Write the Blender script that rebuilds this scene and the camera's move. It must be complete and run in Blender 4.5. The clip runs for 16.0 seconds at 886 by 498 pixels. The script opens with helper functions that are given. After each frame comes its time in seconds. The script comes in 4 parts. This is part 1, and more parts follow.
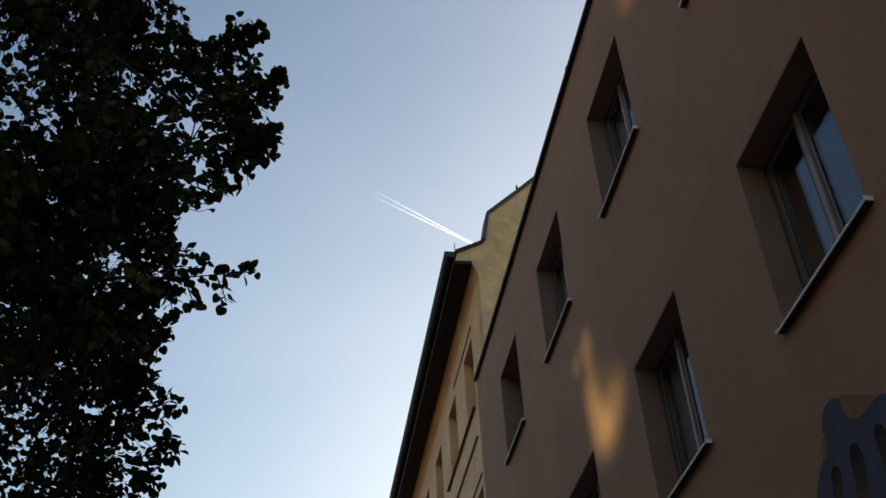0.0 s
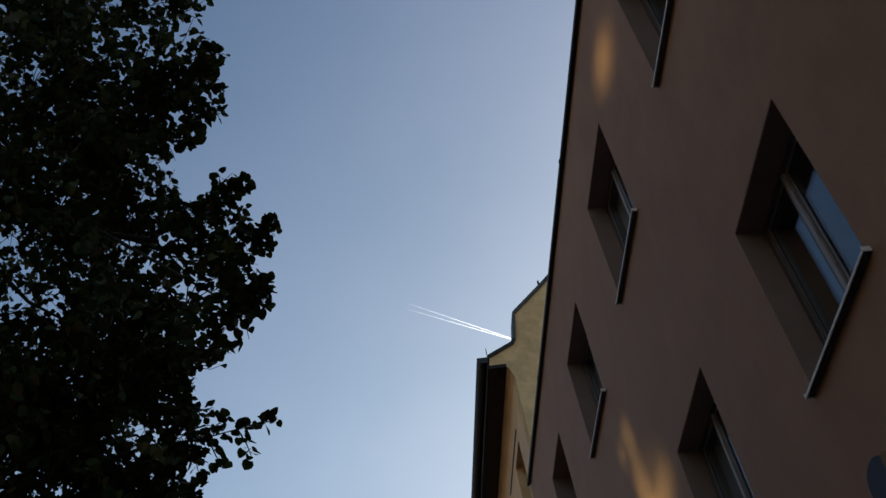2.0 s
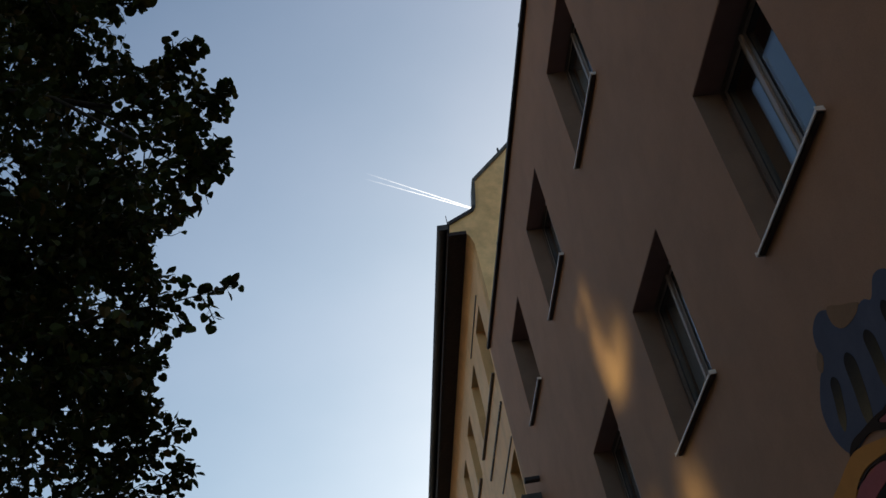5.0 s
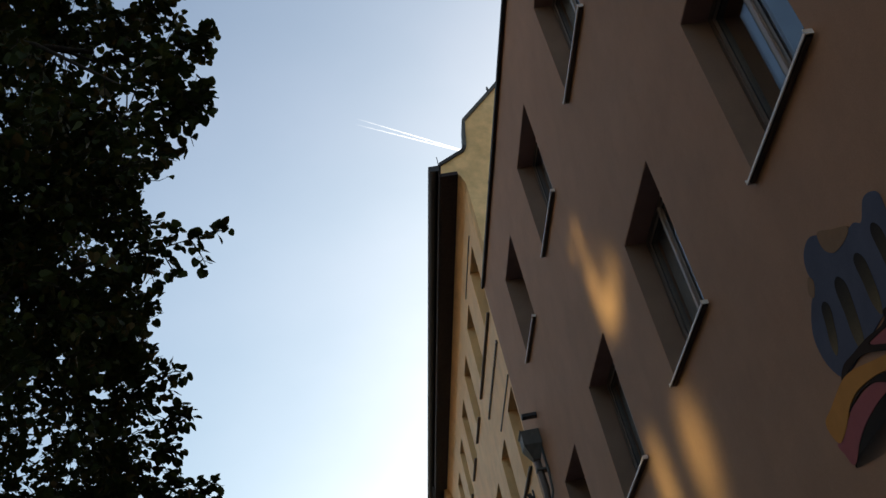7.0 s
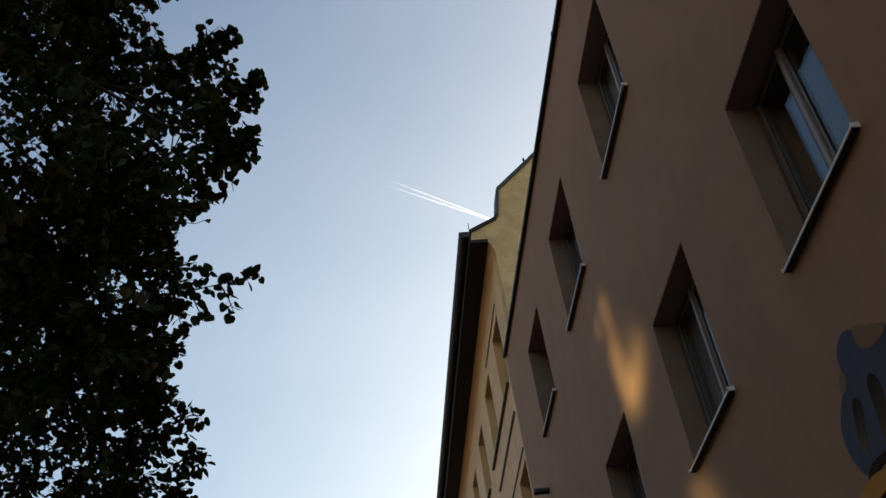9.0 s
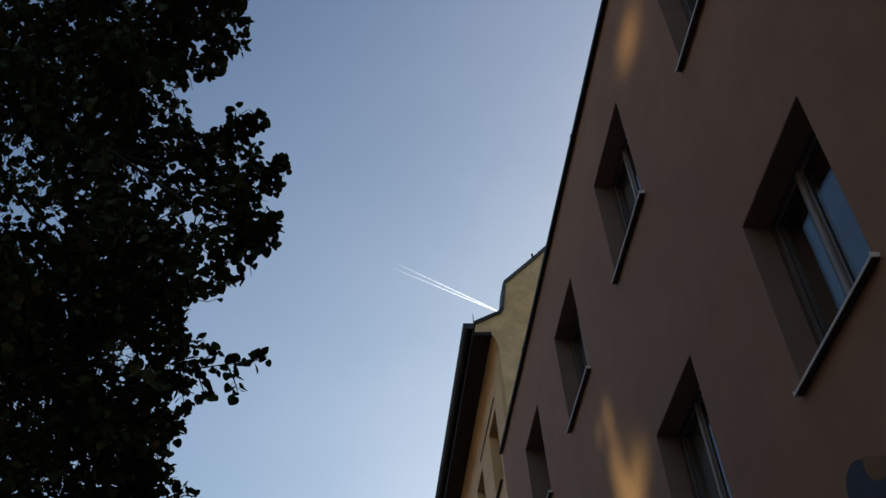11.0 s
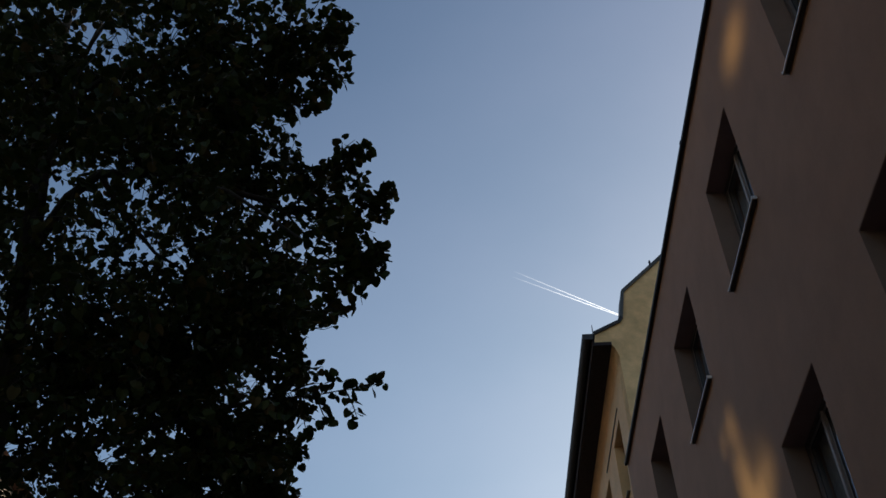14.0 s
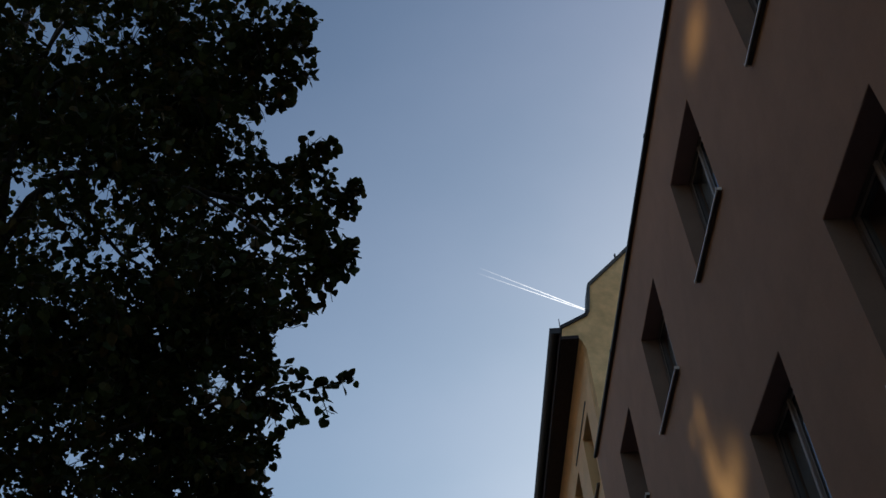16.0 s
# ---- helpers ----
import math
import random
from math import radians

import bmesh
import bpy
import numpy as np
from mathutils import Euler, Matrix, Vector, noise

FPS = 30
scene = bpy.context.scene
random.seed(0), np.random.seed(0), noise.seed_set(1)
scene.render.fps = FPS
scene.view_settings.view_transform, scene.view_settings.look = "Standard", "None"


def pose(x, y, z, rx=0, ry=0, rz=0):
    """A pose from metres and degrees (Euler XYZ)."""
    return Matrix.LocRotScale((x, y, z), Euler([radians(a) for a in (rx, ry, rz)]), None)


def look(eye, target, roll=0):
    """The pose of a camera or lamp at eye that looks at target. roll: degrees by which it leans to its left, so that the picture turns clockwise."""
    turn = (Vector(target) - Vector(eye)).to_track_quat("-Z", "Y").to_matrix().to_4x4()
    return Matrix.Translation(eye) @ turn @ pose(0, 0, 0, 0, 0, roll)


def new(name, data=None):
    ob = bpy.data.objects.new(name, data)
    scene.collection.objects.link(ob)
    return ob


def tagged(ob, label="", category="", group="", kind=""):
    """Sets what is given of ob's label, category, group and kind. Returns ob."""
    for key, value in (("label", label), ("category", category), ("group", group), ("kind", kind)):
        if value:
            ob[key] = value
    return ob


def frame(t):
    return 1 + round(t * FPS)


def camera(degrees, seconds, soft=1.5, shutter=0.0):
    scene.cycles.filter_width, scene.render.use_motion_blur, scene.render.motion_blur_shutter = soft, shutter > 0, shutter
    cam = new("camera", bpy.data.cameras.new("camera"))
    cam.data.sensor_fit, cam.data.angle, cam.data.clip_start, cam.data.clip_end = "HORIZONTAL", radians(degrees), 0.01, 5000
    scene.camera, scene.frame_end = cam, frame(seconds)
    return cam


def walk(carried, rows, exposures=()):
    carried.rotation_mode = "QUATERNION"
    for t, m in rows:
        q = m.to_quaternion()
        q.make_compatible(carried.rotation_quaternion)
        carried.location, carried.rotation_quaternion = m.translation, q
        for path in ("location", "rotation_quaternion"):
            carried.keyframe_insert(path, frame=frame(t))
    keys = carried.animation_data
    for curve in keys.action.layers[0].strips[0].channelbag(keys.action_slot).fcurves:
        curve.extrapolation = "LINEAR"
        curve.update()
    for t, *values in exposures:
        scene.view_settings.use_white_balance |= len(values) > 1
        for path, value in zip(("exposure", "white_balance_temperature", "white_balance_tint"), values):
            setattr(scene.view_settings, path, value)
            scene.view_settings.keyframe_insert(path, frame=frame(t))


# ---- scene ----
cam = camera(44.87, 16.0)
# (seconds, pose): x, y, z in metres; turns in degrees
ROWS = [
    (0.0, pose(-0.169, 0.050, 1.557, 129.29, 2.80, -8.00)),
    (0.5, pose(-0.151, 0.035, 1.580, 131.60, 4.09, -3.67)),
    (1.0, pose(-0.077, 0.005, 1.605, 132.32, 6.48, -0.96)),
    (1.5, pose(0.018, 0.030, 1.624, 132.58, 9.34, 0.17)),
    (2.0, pose(0.032, -0.006, 1.621, 135.65, 8.65, -0.13)),
    (2.5, pose(0.020, 0.012, 1.606, 134.81, 9.00, 0.28)),
    (3.0, pose(0.018, -0.009, 1.616, 134.98, 9.46, 0.66)),
    (3.5, pose(0.011, -0.014, 1.598, 130.59, 10.51, 3.35)),
    (4.0, pose(0.034, -0.019, 1.600, 129.07, 12.32, 2.85)),
    (4.5, pose(0.034, -0.019, 1.600, 128.45, 10.85, -0.55)),
    (4.7, pose(0.031, -0.005, 1.577, 128.63, 10.46, -1.35)),
    (6.8, pose(0.051, 0.000, 1.562, 125.89, 11.19, -0.93)),
    (7.0, pose(0.052, 0.040, 1.547, 125.65, 11.93, -0.64)),
    (7.5, pose(0.071, 0.046, 1.546, 123.66, 13.41, -0.37)),
    (8.0, pose(0.075, 0.059, 1.532, 122.43, 13.83, -1.29)),
    (8.5, pose(0.061, 0.070, 1.554, 124.35, 11.86, -2.49)),
    (9.0, pose(0.010, 0.064, 1.550, 128.89, 7.53, -2.38)),
    (9.5, pose(-0.031, 0.039, 1.596, 133.22, 6.11, -2.02)),
    (9.7, pose(-0.040, 0.037, 1.601, 133.06, 5.86, -2.49)),
    (11.8, pose(-0.068, -0.008, 1.632, 133.80, 3.33, -5.20)),
    (12.0, pose(-0.067, -0.020, 1.640, 134.09, 3.12, -4.83)),
    (12.5, pose(-0.078, -0.045, 1.633, 134.75, 2.36, -4.17)),
    (13.0, pose(-0.020, -0.030, 1.642, 135.04, 2.20, -1.93)),
    (13.5, pose(0.005, -0.041, 1.619, 134.43, 1.34, -2.79)),
    (14.0, pose(0.008, -0.086, 1.614, 134.05, 1.95, 1.48)),
    (14.5, pose(0.008, -0.056, 1.622, 133.48, 3.49, 0.16)),
    (15.0, pose(0.000, -0.082, 1.625, 134.25, 3.36, 2.06)),
    (15.5, pose(-0.018, -0.057, 1.609, 134.02, 3.46, 1.30)),
    (16.0, pose(-0.020, -0.072, 1.613, 133.87, 3.99, 0.82)),
]
EXPOSURES = [(0.0, 1.48, 7500, 10), (1.0, 1.18, 7100, 10), (1.5, 1.14, 7000, 10), (3.0, 1.14, 6850, 10), (4.0, 1.27, 7400, 10), (4.5, 1.31, 7400, 10), (7.0, 1.74, 7800, 10), (8.0, 1.66, 7950, 10), (9.0, 1.62, 7900, 10), (9.5, 1.47, 7250, 10), (13.0, 1.0, 6700, 10), (16.0, 0.96, 6750, 10)]
walk(cam, ROWS, EXPOSURES)

# ---- sky, sun and lamps for thrown-back sunlight ----
SUN_EL, SUN_AZ = 16.0, 48.0      # degrees; azimuth from +y towards +x, behind the tan house
OPP_TOP = 16.5                   # eaves of the unseen house across the street, raised to dim the tan wall
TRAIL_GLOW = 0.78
world = bpy.data.worlds.new("sky")
scene.world = world
world.use_nodes = True
wn = world.node_tree
sky = wn.nodes.new("ShaderNodeTexSky")
sky.sky_type, sky.sun_disc = "NISHITA", False
sky.sun_elevation, sky.sun_rotation = radians(SUN_EL), radians(SUN_AZ)
sky.air_density, sky.dust_density, sky.ozone_density = 1.0, 2.6, 1.8
wn.nodes["Background"].inputs["Strength"].default_value = 0.10
# a thin uneven veil of high haze
haze = wn.nodes.new("ShaderNodeTexNoise")
haze.inputs["Scale"].default_value, haze.inputs["Detail"].default_value = 2.6, 5.0
htc = wn.nodes.new("ShaderNodeTexCoord")
hmp = wn.nodes.new("ShaderNodeMapping")
hmp.inputs["Scale"].default_value = (1.0, 1.6, 1.6)
hr = wn.nodes.new("ShaderNodeValToRGB")
hr.color_ramp.elements[0].position, hr.color_ramp.elements[0].color = 0.35, (0.92, 0.965, 0.955, 1)
hr.color_ramp.elements[1].position, hr.color_ramp.elements[1].color = 0.68, (1.08, 1.06, 1.03, 1)
hm = wn.nodes.new("ShaderNodeMix")
hm.data_type, hm.blend_type = "RGBA", "MULTIPLY"
hm.inputs["Factor"].default_value = 1.0
wn.links.new(htc.outputs["Generated"], hmp.inputs["Vector"])
wn.links.new(hmp.outputs["Vector"], haze.inputs["Vector"])
wn.links.new(haze.outputs["Fac"], hr.inputs["Fac"])
wn.links.new(sky.outputs["Color"], hm.inputs["A"])
wn.links.new(hr.outputs["Color"], hm.inputs["B"])
zen = wn.nodes.new("ShaderNodeValToRGB")          # thinner air overhead: the sky deepens towards the zenith
zen.color_ramp.elements[0].position, zen.color_ramp.elements[0].color = 0.35, (1.0, 1.0, 1.0, 1)
zen.color_ramp.elements.new(0.60).color = (0.945, 0.98, 0.99, 1)
zen.color_ramp.elements[2].position, zen.color_ramp.elements[2].color = 0.92, (0.80, 0.80, 0.855, 1)
zsep = wn.nodes.new("ShaderNodeSeparateXYZ")
zm = wn.nodes.new("ShaderNodeMix")
zm.data_type, zm.blend_type = "RGBA", "MULTIPLY"
zm.inputs["Factor"].default_value = 1.0
wn.links.new(htc.outputs["Generated"], zsep.inputs[0])
wn.links.new(zsep.outputs["Z"], zen.inputs["Fac"])
wn.links.new(hm.outputs["Result"], zm.inputs["A"])
wn.links.new(zen.outputs["Color"], zm.inputs["B"])
to_sun = Vector((math.sin(radians(SUN_AZ)) * math.cos(radians(SUN_EL)), math.cos(radians(SUN_AZ)) * math.cos(radians(SUN_EL)), math.sin(radians(SUN_EL))))
sdot = wn.nodes.new("ShaderNodeVectorMath")       # haze: brightest towards the low sun, deepest blue well aside of it
sdot.operation = "DOT_PRODUCT"
sdot.inputs[1].default_value = to_sun
glow = wn.nodes.new("ShaderNodeValToRGB")
for e_at, e_col in ((0.42, (0.785, 0.845, 0.90, 1)), (0.61, (0.97, 0.975, 0.975, 1))):
    glow.color_ramp.elements.new(e_at).color = e_col
# out-of-view sky lifted again, added fill for the tan wall
glow.color_ramp.elements[0].position, glow.color_ramp.elements[0].color = 0.10, (1.07, 1.04, 1.0, 1)
glow.color_ramp.elements[3].position, glow.color_ramp.elements[3].color = 0.76, (1.065, 1.035, 1.01, 1)
gm = wn.nodes.new("ShaderNodeMix")
gm.data_type, gm.blend_type = "RGBA", "MULTIPLY"
gm.inputs["Factor"].default_value = 1.0
wn.links.new(htc.outputs["Generated"], sdot.inputs[0])
wn.links.new(sdot.outputs["Value"], glow.inputs["Fac"])
wn.links.new(zm.outputs["Result"], gm.inputs["A"])
wn.links.new(glow.outputs["Color"], gm.inputs["B"])
wn.links.new(gm.outputs["Result"], wn.nodes["Background"].inputs["Color"])
sun = new("sun", bpy.data.lights.new("sun", "SUN"))
sun.data.energy, sun.data.angle, sun.data.color = 2.0, radians(0.53), (1.0, 0.86, 0.66)
sun.matrix_world = look((0, 0, 0), -to_sun)


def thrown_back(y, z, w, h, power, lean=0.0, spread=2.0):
    """Added narrow area lamp standing in for low sun thrown back onto the tan wall at (y, z) by a pane of the house
    across the street.
    """
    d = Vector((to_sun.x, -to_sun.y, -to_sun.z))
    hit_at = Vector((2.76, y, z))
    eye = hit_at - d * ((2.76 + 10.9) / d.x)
    li = new("sun_patch_lamp", bpy.data.lights.new("sun_patch_lamp", "AREA"))
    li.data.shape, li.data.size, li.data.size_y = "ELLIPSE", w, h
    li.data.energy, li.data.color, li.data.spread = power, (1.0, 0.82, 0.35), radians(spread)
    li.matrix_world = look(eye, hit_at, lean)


# lamps added to draw the warm wall patches; no pane reflects them
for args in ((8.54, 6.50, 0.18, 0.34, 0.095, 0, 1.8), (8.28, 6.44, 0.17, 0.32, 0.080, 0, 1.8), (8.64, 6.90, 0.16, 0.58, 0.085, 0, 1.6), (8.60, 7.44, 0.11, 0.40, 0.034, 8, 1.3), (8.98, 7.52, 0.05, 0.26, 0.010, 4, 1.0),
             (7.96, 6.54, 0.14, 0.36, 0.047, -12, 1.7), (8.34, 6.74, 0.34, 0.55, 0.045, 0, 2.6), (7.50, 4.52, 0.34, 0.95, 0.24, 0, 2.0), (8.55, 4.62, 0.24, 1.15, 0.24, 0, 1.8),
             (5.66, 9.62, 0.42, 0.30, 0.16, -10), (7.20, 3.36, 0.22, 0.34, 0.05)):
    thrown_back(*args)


# ---- materials ----
def node_mat(name):
    m = bpy.data.materials.new(name)
    m.use_nodes = True
    nt = m.node_tree
    return m, nt, nt.nodes["Principled BSDF"]


def coords(nt, scale=(1, 1, 1), rot=(0, 0, 0)):
    tc = nt.nodes.new("ShaderNodeTexCoord")
    mp = nt.nodes.new("ShaderNodeMapping")
    mp.inputs["Scale"].default_value = scale
    mp.inputs["Rotation"].default_value = rot
    nt.links.new(tc.outputs["Object"], mp.inputs["Vector"])
    return mp.outputs["Vector"]


def noise_tex(nt, vec, scale, detail=4.0, rough=0.55):
    n = nt.nodes.new("ShaderNodeTexNoise")
    n.inputs["Scale"].default_value = scale
    n.inputs["Detail"].default_value = detail
    n.inputs["Roughness"].default_value = rough
    nt.links.new(vec, n.inputs["Vector"])
    return n.outputs["Fac"]


def ramp(nt, fac, stops):
    r = nt.nodes.new("ShaderNodeValToRGB")
    el = r.color_ramp.elements
    el[0].position, el[0].color = stops[0][0], (*stops[0][1], 1)
    el[1].position, el[1].color = stops[-1][0], (*stops[-1][1], 1)
    for p, c in stops[1:-1]:
        e = el.new(p)
        e.color = (*c, 1)
    nt.links.new(fac, r.inputs["Fac"])
    return r.outputs["Color"]


def blend(nt, a, b, fac, how="MULTIPLY"):
    x = nt.nodes.new("ShaderNodeMix")
    x.data_type, x.blend_type = "RGBA", how
    if isinstance(fac, (int, float)):
        x.inputs["Factor"].default_value = fac
    else:
        nt.links.new(fac, x.inputs["Factor"])
    nt.links.new(a, x.inputs["A"])
    nt.links.new(b, x.inputs["B"])
    return x.outputs["Result"]


def bump(nt, bsdf, fac, strength, dist):
    b = nt.nodes.new("ShaderNodeBump")
    b.inputs["Strength"].default_value = strength
    b.inputs["Distance"].default_value = dist
    nt.links.new(fac, b.inputs["Height"])
    nt.links.new(b.outputs["Normal"], bsdf.inputs["Normal"])


def render_mat(name, dark, light, stain=0.25, grain=160.0, rough=0.9, streak=True, spec=0.12):
    """Rendered (stucco) wall: base tone, cloudy stains, rain streaks, fine grain."""
    m, nt, b = node_mat(name)
    v = coords(nt)
    col = ramp(nt, noise_tex(nt, v, 0.6, 5), [(0.3, dark), (0.7, light)])
    cloud = ramp(nt, noise_tex(nt, v, 2.3, 6, 0.65), [(0.32, (1 - stain,) * 3), (0.62, (1, 1, 1))])
    col = blend(nt, col, cloud, 1.0)
    if streak:
        sv = coords(nt, (3.5, 3.5, 0.22))
        st = ramp(nt, noise_tex(nt, sv, 1.6, 5, 0.6), [(0.36, (0.84, 0.82, 0.8)), (0.55, (1, 1, 1))])
        col = blend(nt, col, st, 0.12)
    fine = noise_tex(nt, v, grain, 3, 0.7)
    sp = ramp(nt, fine, [(0.3, (0.88, 0.88, 0.88)), (0.7, (1.06, 1.06, 1.06))])
    col = blend(nt, col, sp, 1.0)
    nt.links.new(col, b.inputs["Base Color"])
    b.inputs["Roughness"].default_value = rough
    b.inputs["Specular IOR Level"].default_value = spec
    bump(nt, b, fine, 0.35, 0.004)
    return m


def plain_mat(name, dark, light, scale=8.0, rough=0.5, metal=0.0, grain=0.08, spread=0.12):
    m, nt, b = node_mat(name)
    v = coords(nt)
    col = ramp(nt, noise_tex(nt, v, scale, 5, 0.6), [(0.3, dark), (0.7, light)])
    nt.links.new(col, b.inputs["Base Color"])
    r = ramp(nt, noise_tex(nt, v, scale * 4, 3), [(0.3, (max(rough - spread, 0.03),) * 3), (0.7, (min(rough + spread, 1),) * 3)])
    nt.links.new(r, b.inputs["Roughness"])
    b.inputs["Metallic"].default_value = metal
    bump(nt, b, noise_tex(nt, v, scale * 9, 3), grain, 0.003)
    return m


def glass_mat(name):
    """Coated window pane: clear, with a faintly blue sheen that grows at grazing angles."""
    m, nt, b = node_mat(name)
    nt.nodes.remove(b)
    tp = nt.nodes.new("ShaderNodeBsdfTransparent")
    tp.inputs["Color"].default_value = (0.90, 0.94, 0.95, 1)
    gl = nt.nodes.new("ShaderNodeBsdfGlossy")
    gl.inputs["Color"].default_value = (0.80, 0.88, 1.0, 1)
    gl.inputs["Roughness"].default_value = 0.012
    bump(nt, gl, noise_tex(nt, coords(nt), 1.7, 2), 0.08, 0.01)
    lw = nt.nodes.new("ShaderNodeLayerWeight")
    lw.inputs["Blend"].default_value = 0.5
    steep = nt.nodes.new("ShaderNodeMath")
    steep.operation, steep.inputs[1].default_value = "POWER", 5.0
    fr = nt.nodes.new("ShaderNodeMapRange")
    fr.inputs["To Min"].default_value, fr.inputs["To Max"].default_value = 0.045, 0.95
    nt.links.new(lw.outputs["Facing"], steep.inputs[0])
    nt.links.new(steep.outputs[0], fr.inputs["Value"])
    mx = nt.nodes.new("ShaderNodeMixShader")
    nt.links.new(fr.outputs["Result"], mx.inputs["Fac"])
    nt.links.new(tp.outputs["BSDF"], mx.inputs[1])
    nt.links.new(gl.outputs["BSDF"], mx.inputs[2])
    nt.links.new(mx.outputs["Shader"], nt.nodes["Material Output"].inputs["Surface"])
    return m


def leaf_mat(name, single=False):
    m, nt, b = node_mat(name)
    geo = nt.nodes.new("ShaderNodeObjectInfo" if single else "ShaderNodeNewGeometry")
    col = ramp(nt, geo.outputs["Random" if single else "Random Per Island"],
               [(0.0, (0.022, 0.035, 0.010)), (0.55, (0.040, 0.058, 0.015)), (0.85, (0.062, 0.070, 0.018)), (1.0, (0.095, 0.062, 0.022))])
    spots = ramp(nt, noise_tex(nt, coords(nt), 45, 3), [(0.35, (0.75, 0.72, 0.7)), (0.6, (1, 1, 1))])
    col = blend(nt, col, spots, 0.8)
    nt.links.new(col, b.inputs["Base Color"])
    b.inputs["Roughness"].default_value = 0.6
    b.inputs["Specular IOR Level"].default_value = 0.2
    tr = nt.nodes.new("ShaderNodeBsdfTranslucent")
    nt.links.new(col, tr.inputs["Color"])
    mx = nt.nodes.new("ShaderNodeMixShader")
    mx.inputs["Fac"].default_value = 0.25
    out = nt.nodes["Material Output"]
    nt.links.new(b.outputs["BSDF"], mx.inputs[1])
    nt.links.new(tr.outputs["BSDF"], mx.inputs[2])
    nt.links.new(mx.outputs["Shader"], out.inputs["Surface"])
    return m


def bark_mat(name):
    m, nt, b = node_mat(name)
    v = coords(nt, (1, 1, 0.25))
    f = noise_tex(nt, v, 30, 6, 0.7)
    nt.links.new(ramp(nt, f, [(0.3, (0.016, 0.013, 0.010)), (0.7, (0.050, 0.040, 0.030))]), b.inputs["Base Color"])
    b.inputs["Roughness"].default_value = 0.95
    bump(nt, b, f, 0.8, 0.02)
    return m


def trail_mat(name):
    """White ice cloud that glows in place of sunlight on it, thin and broken towards its old end (x = 0)."""
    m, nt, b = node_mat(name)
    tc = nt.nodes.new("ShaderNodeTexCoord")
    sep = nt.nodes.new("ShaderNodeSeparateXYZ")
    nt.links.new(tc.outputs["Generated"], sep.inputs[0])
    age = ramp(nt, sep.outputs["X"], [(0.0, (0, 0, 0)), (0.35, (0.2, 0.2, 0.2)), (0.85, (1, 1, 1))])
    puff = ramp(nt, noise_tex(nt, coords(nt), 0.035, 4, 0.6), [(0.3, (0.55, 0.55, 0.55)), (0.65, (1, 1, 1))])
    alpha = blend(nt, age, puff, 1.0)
    # emission in place of sunlit ice, so the trail outshines the sky
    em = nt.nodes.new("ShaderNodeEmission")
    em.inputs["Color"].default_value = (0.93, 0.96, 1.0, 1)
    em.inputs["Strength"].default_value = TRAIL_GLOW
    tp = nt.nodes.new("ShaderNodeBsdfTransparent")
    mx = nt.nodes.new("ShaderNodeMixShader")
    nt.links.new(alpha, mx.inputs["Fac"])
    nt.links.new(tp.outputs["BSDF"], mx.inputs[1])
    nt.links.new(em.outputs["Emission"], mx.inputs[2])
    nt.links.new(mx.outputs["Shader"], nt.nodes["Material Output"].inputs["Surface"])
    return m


TAN = render_mat("tan_render", (0.386, 0.204, 0.118), (0.443, 0.238, 0.142), 0.12, rough=0.72, spec=0.28)
REVEAL_SHADE = render_mat("reveal_shade_render", (0.235, 0.155, 0.117), (0.275, 0.183, 0.139), 0.15, streak=False)
HEAD_SHADE = plain_mat("brown_head_shade_sheet", (0.260, 0.132, 0.103), (0.310, 0.165, 0.130), 7, 0.6)
OCHRE = render_mat("ochre_render", (0.90, 0.535, 0.245), (0.95, 0.615, 0.30), 0.18, rough=0.62, spec=0.4)
GABLE = render_mat("pale_yellow_render", (0.86, 0.54, 0.26), (0.93, 0.62, 0.32), 0.35)
GREY_RENDER = render_mat("grey_render", (0.17, 0.155, 0.14), (0.22, 0.20, 0.18), 0.2)
FRAME = plain_mat("window_frame_brown_wood", (0.085, 0.060, 0.048), (0.115, 0.082, 0.066), 6, 0.42, 0.0, 0.01, 0.03)
MULLION = plain_mat("pale_weathered_mullion", (0.31, 0.26, 0.235), (0.38, 0.32, 0.29), 6, 0.38, 0.0, 0.01, 0.03)
SASH = plain_mat("sash_greyed_paint", (0.15, 0.125, 0.11), (0.20, 0.17, 0.15), 6, 0.34, 0.0, 0.01, 0.03)
SILL = plain_mat("sill_sheet_metal", (0.68, 0.61, 0.56), (0.78, 0.70, 0.65), 14, 0.45, 0.0, 0.03)
DARK_METAL = plain_mat("dark_sheet_metal", (0.016, 0.014, 0.016), (0.030, 0.026, 0.029), 12, 0.65, 0.0)
ZINC = plain_mat("weathered_zinc", (0.060, 0.057, 0.053), (0.105, 0.100, 0.094), 9, 0.6, 0.3)
WOOD_DARK = plain_mat("dark_eave_wood", (0.013, 0.0055, 0.0065), (0.021, 0.009, 0.0105), 5, 0.8)
COPPER_BROWN = plain_mat("brown_painted_metal", (0.05, 0.035, 0.03), (0.085, 0.06, 0.05), 10, 0.5)
TILE = plain_mat("roof_tile_brown", (0.10, 0.05, 0.035), (0.17, 0.08, 0.055), 4, 0.85)
ROOM = plain_mat("room_plaster_dim", (0.20, 0.18, 0.16), (0.26, 0.24, 0.21), 3, 0.9)
CURTAIN = plain_mat("net_curtain", (0.285, 0.255, 0.245), (0.345, 0.315, 0.30), 20, 0.95)
GLASS = glass_mat("window_glass")
LEAF = leaf_mat("lime_leaf")
LEAF_SINGLE = leaf_mat("lime_leaf_single", True)
BARK = bark_mat("lime_bark")
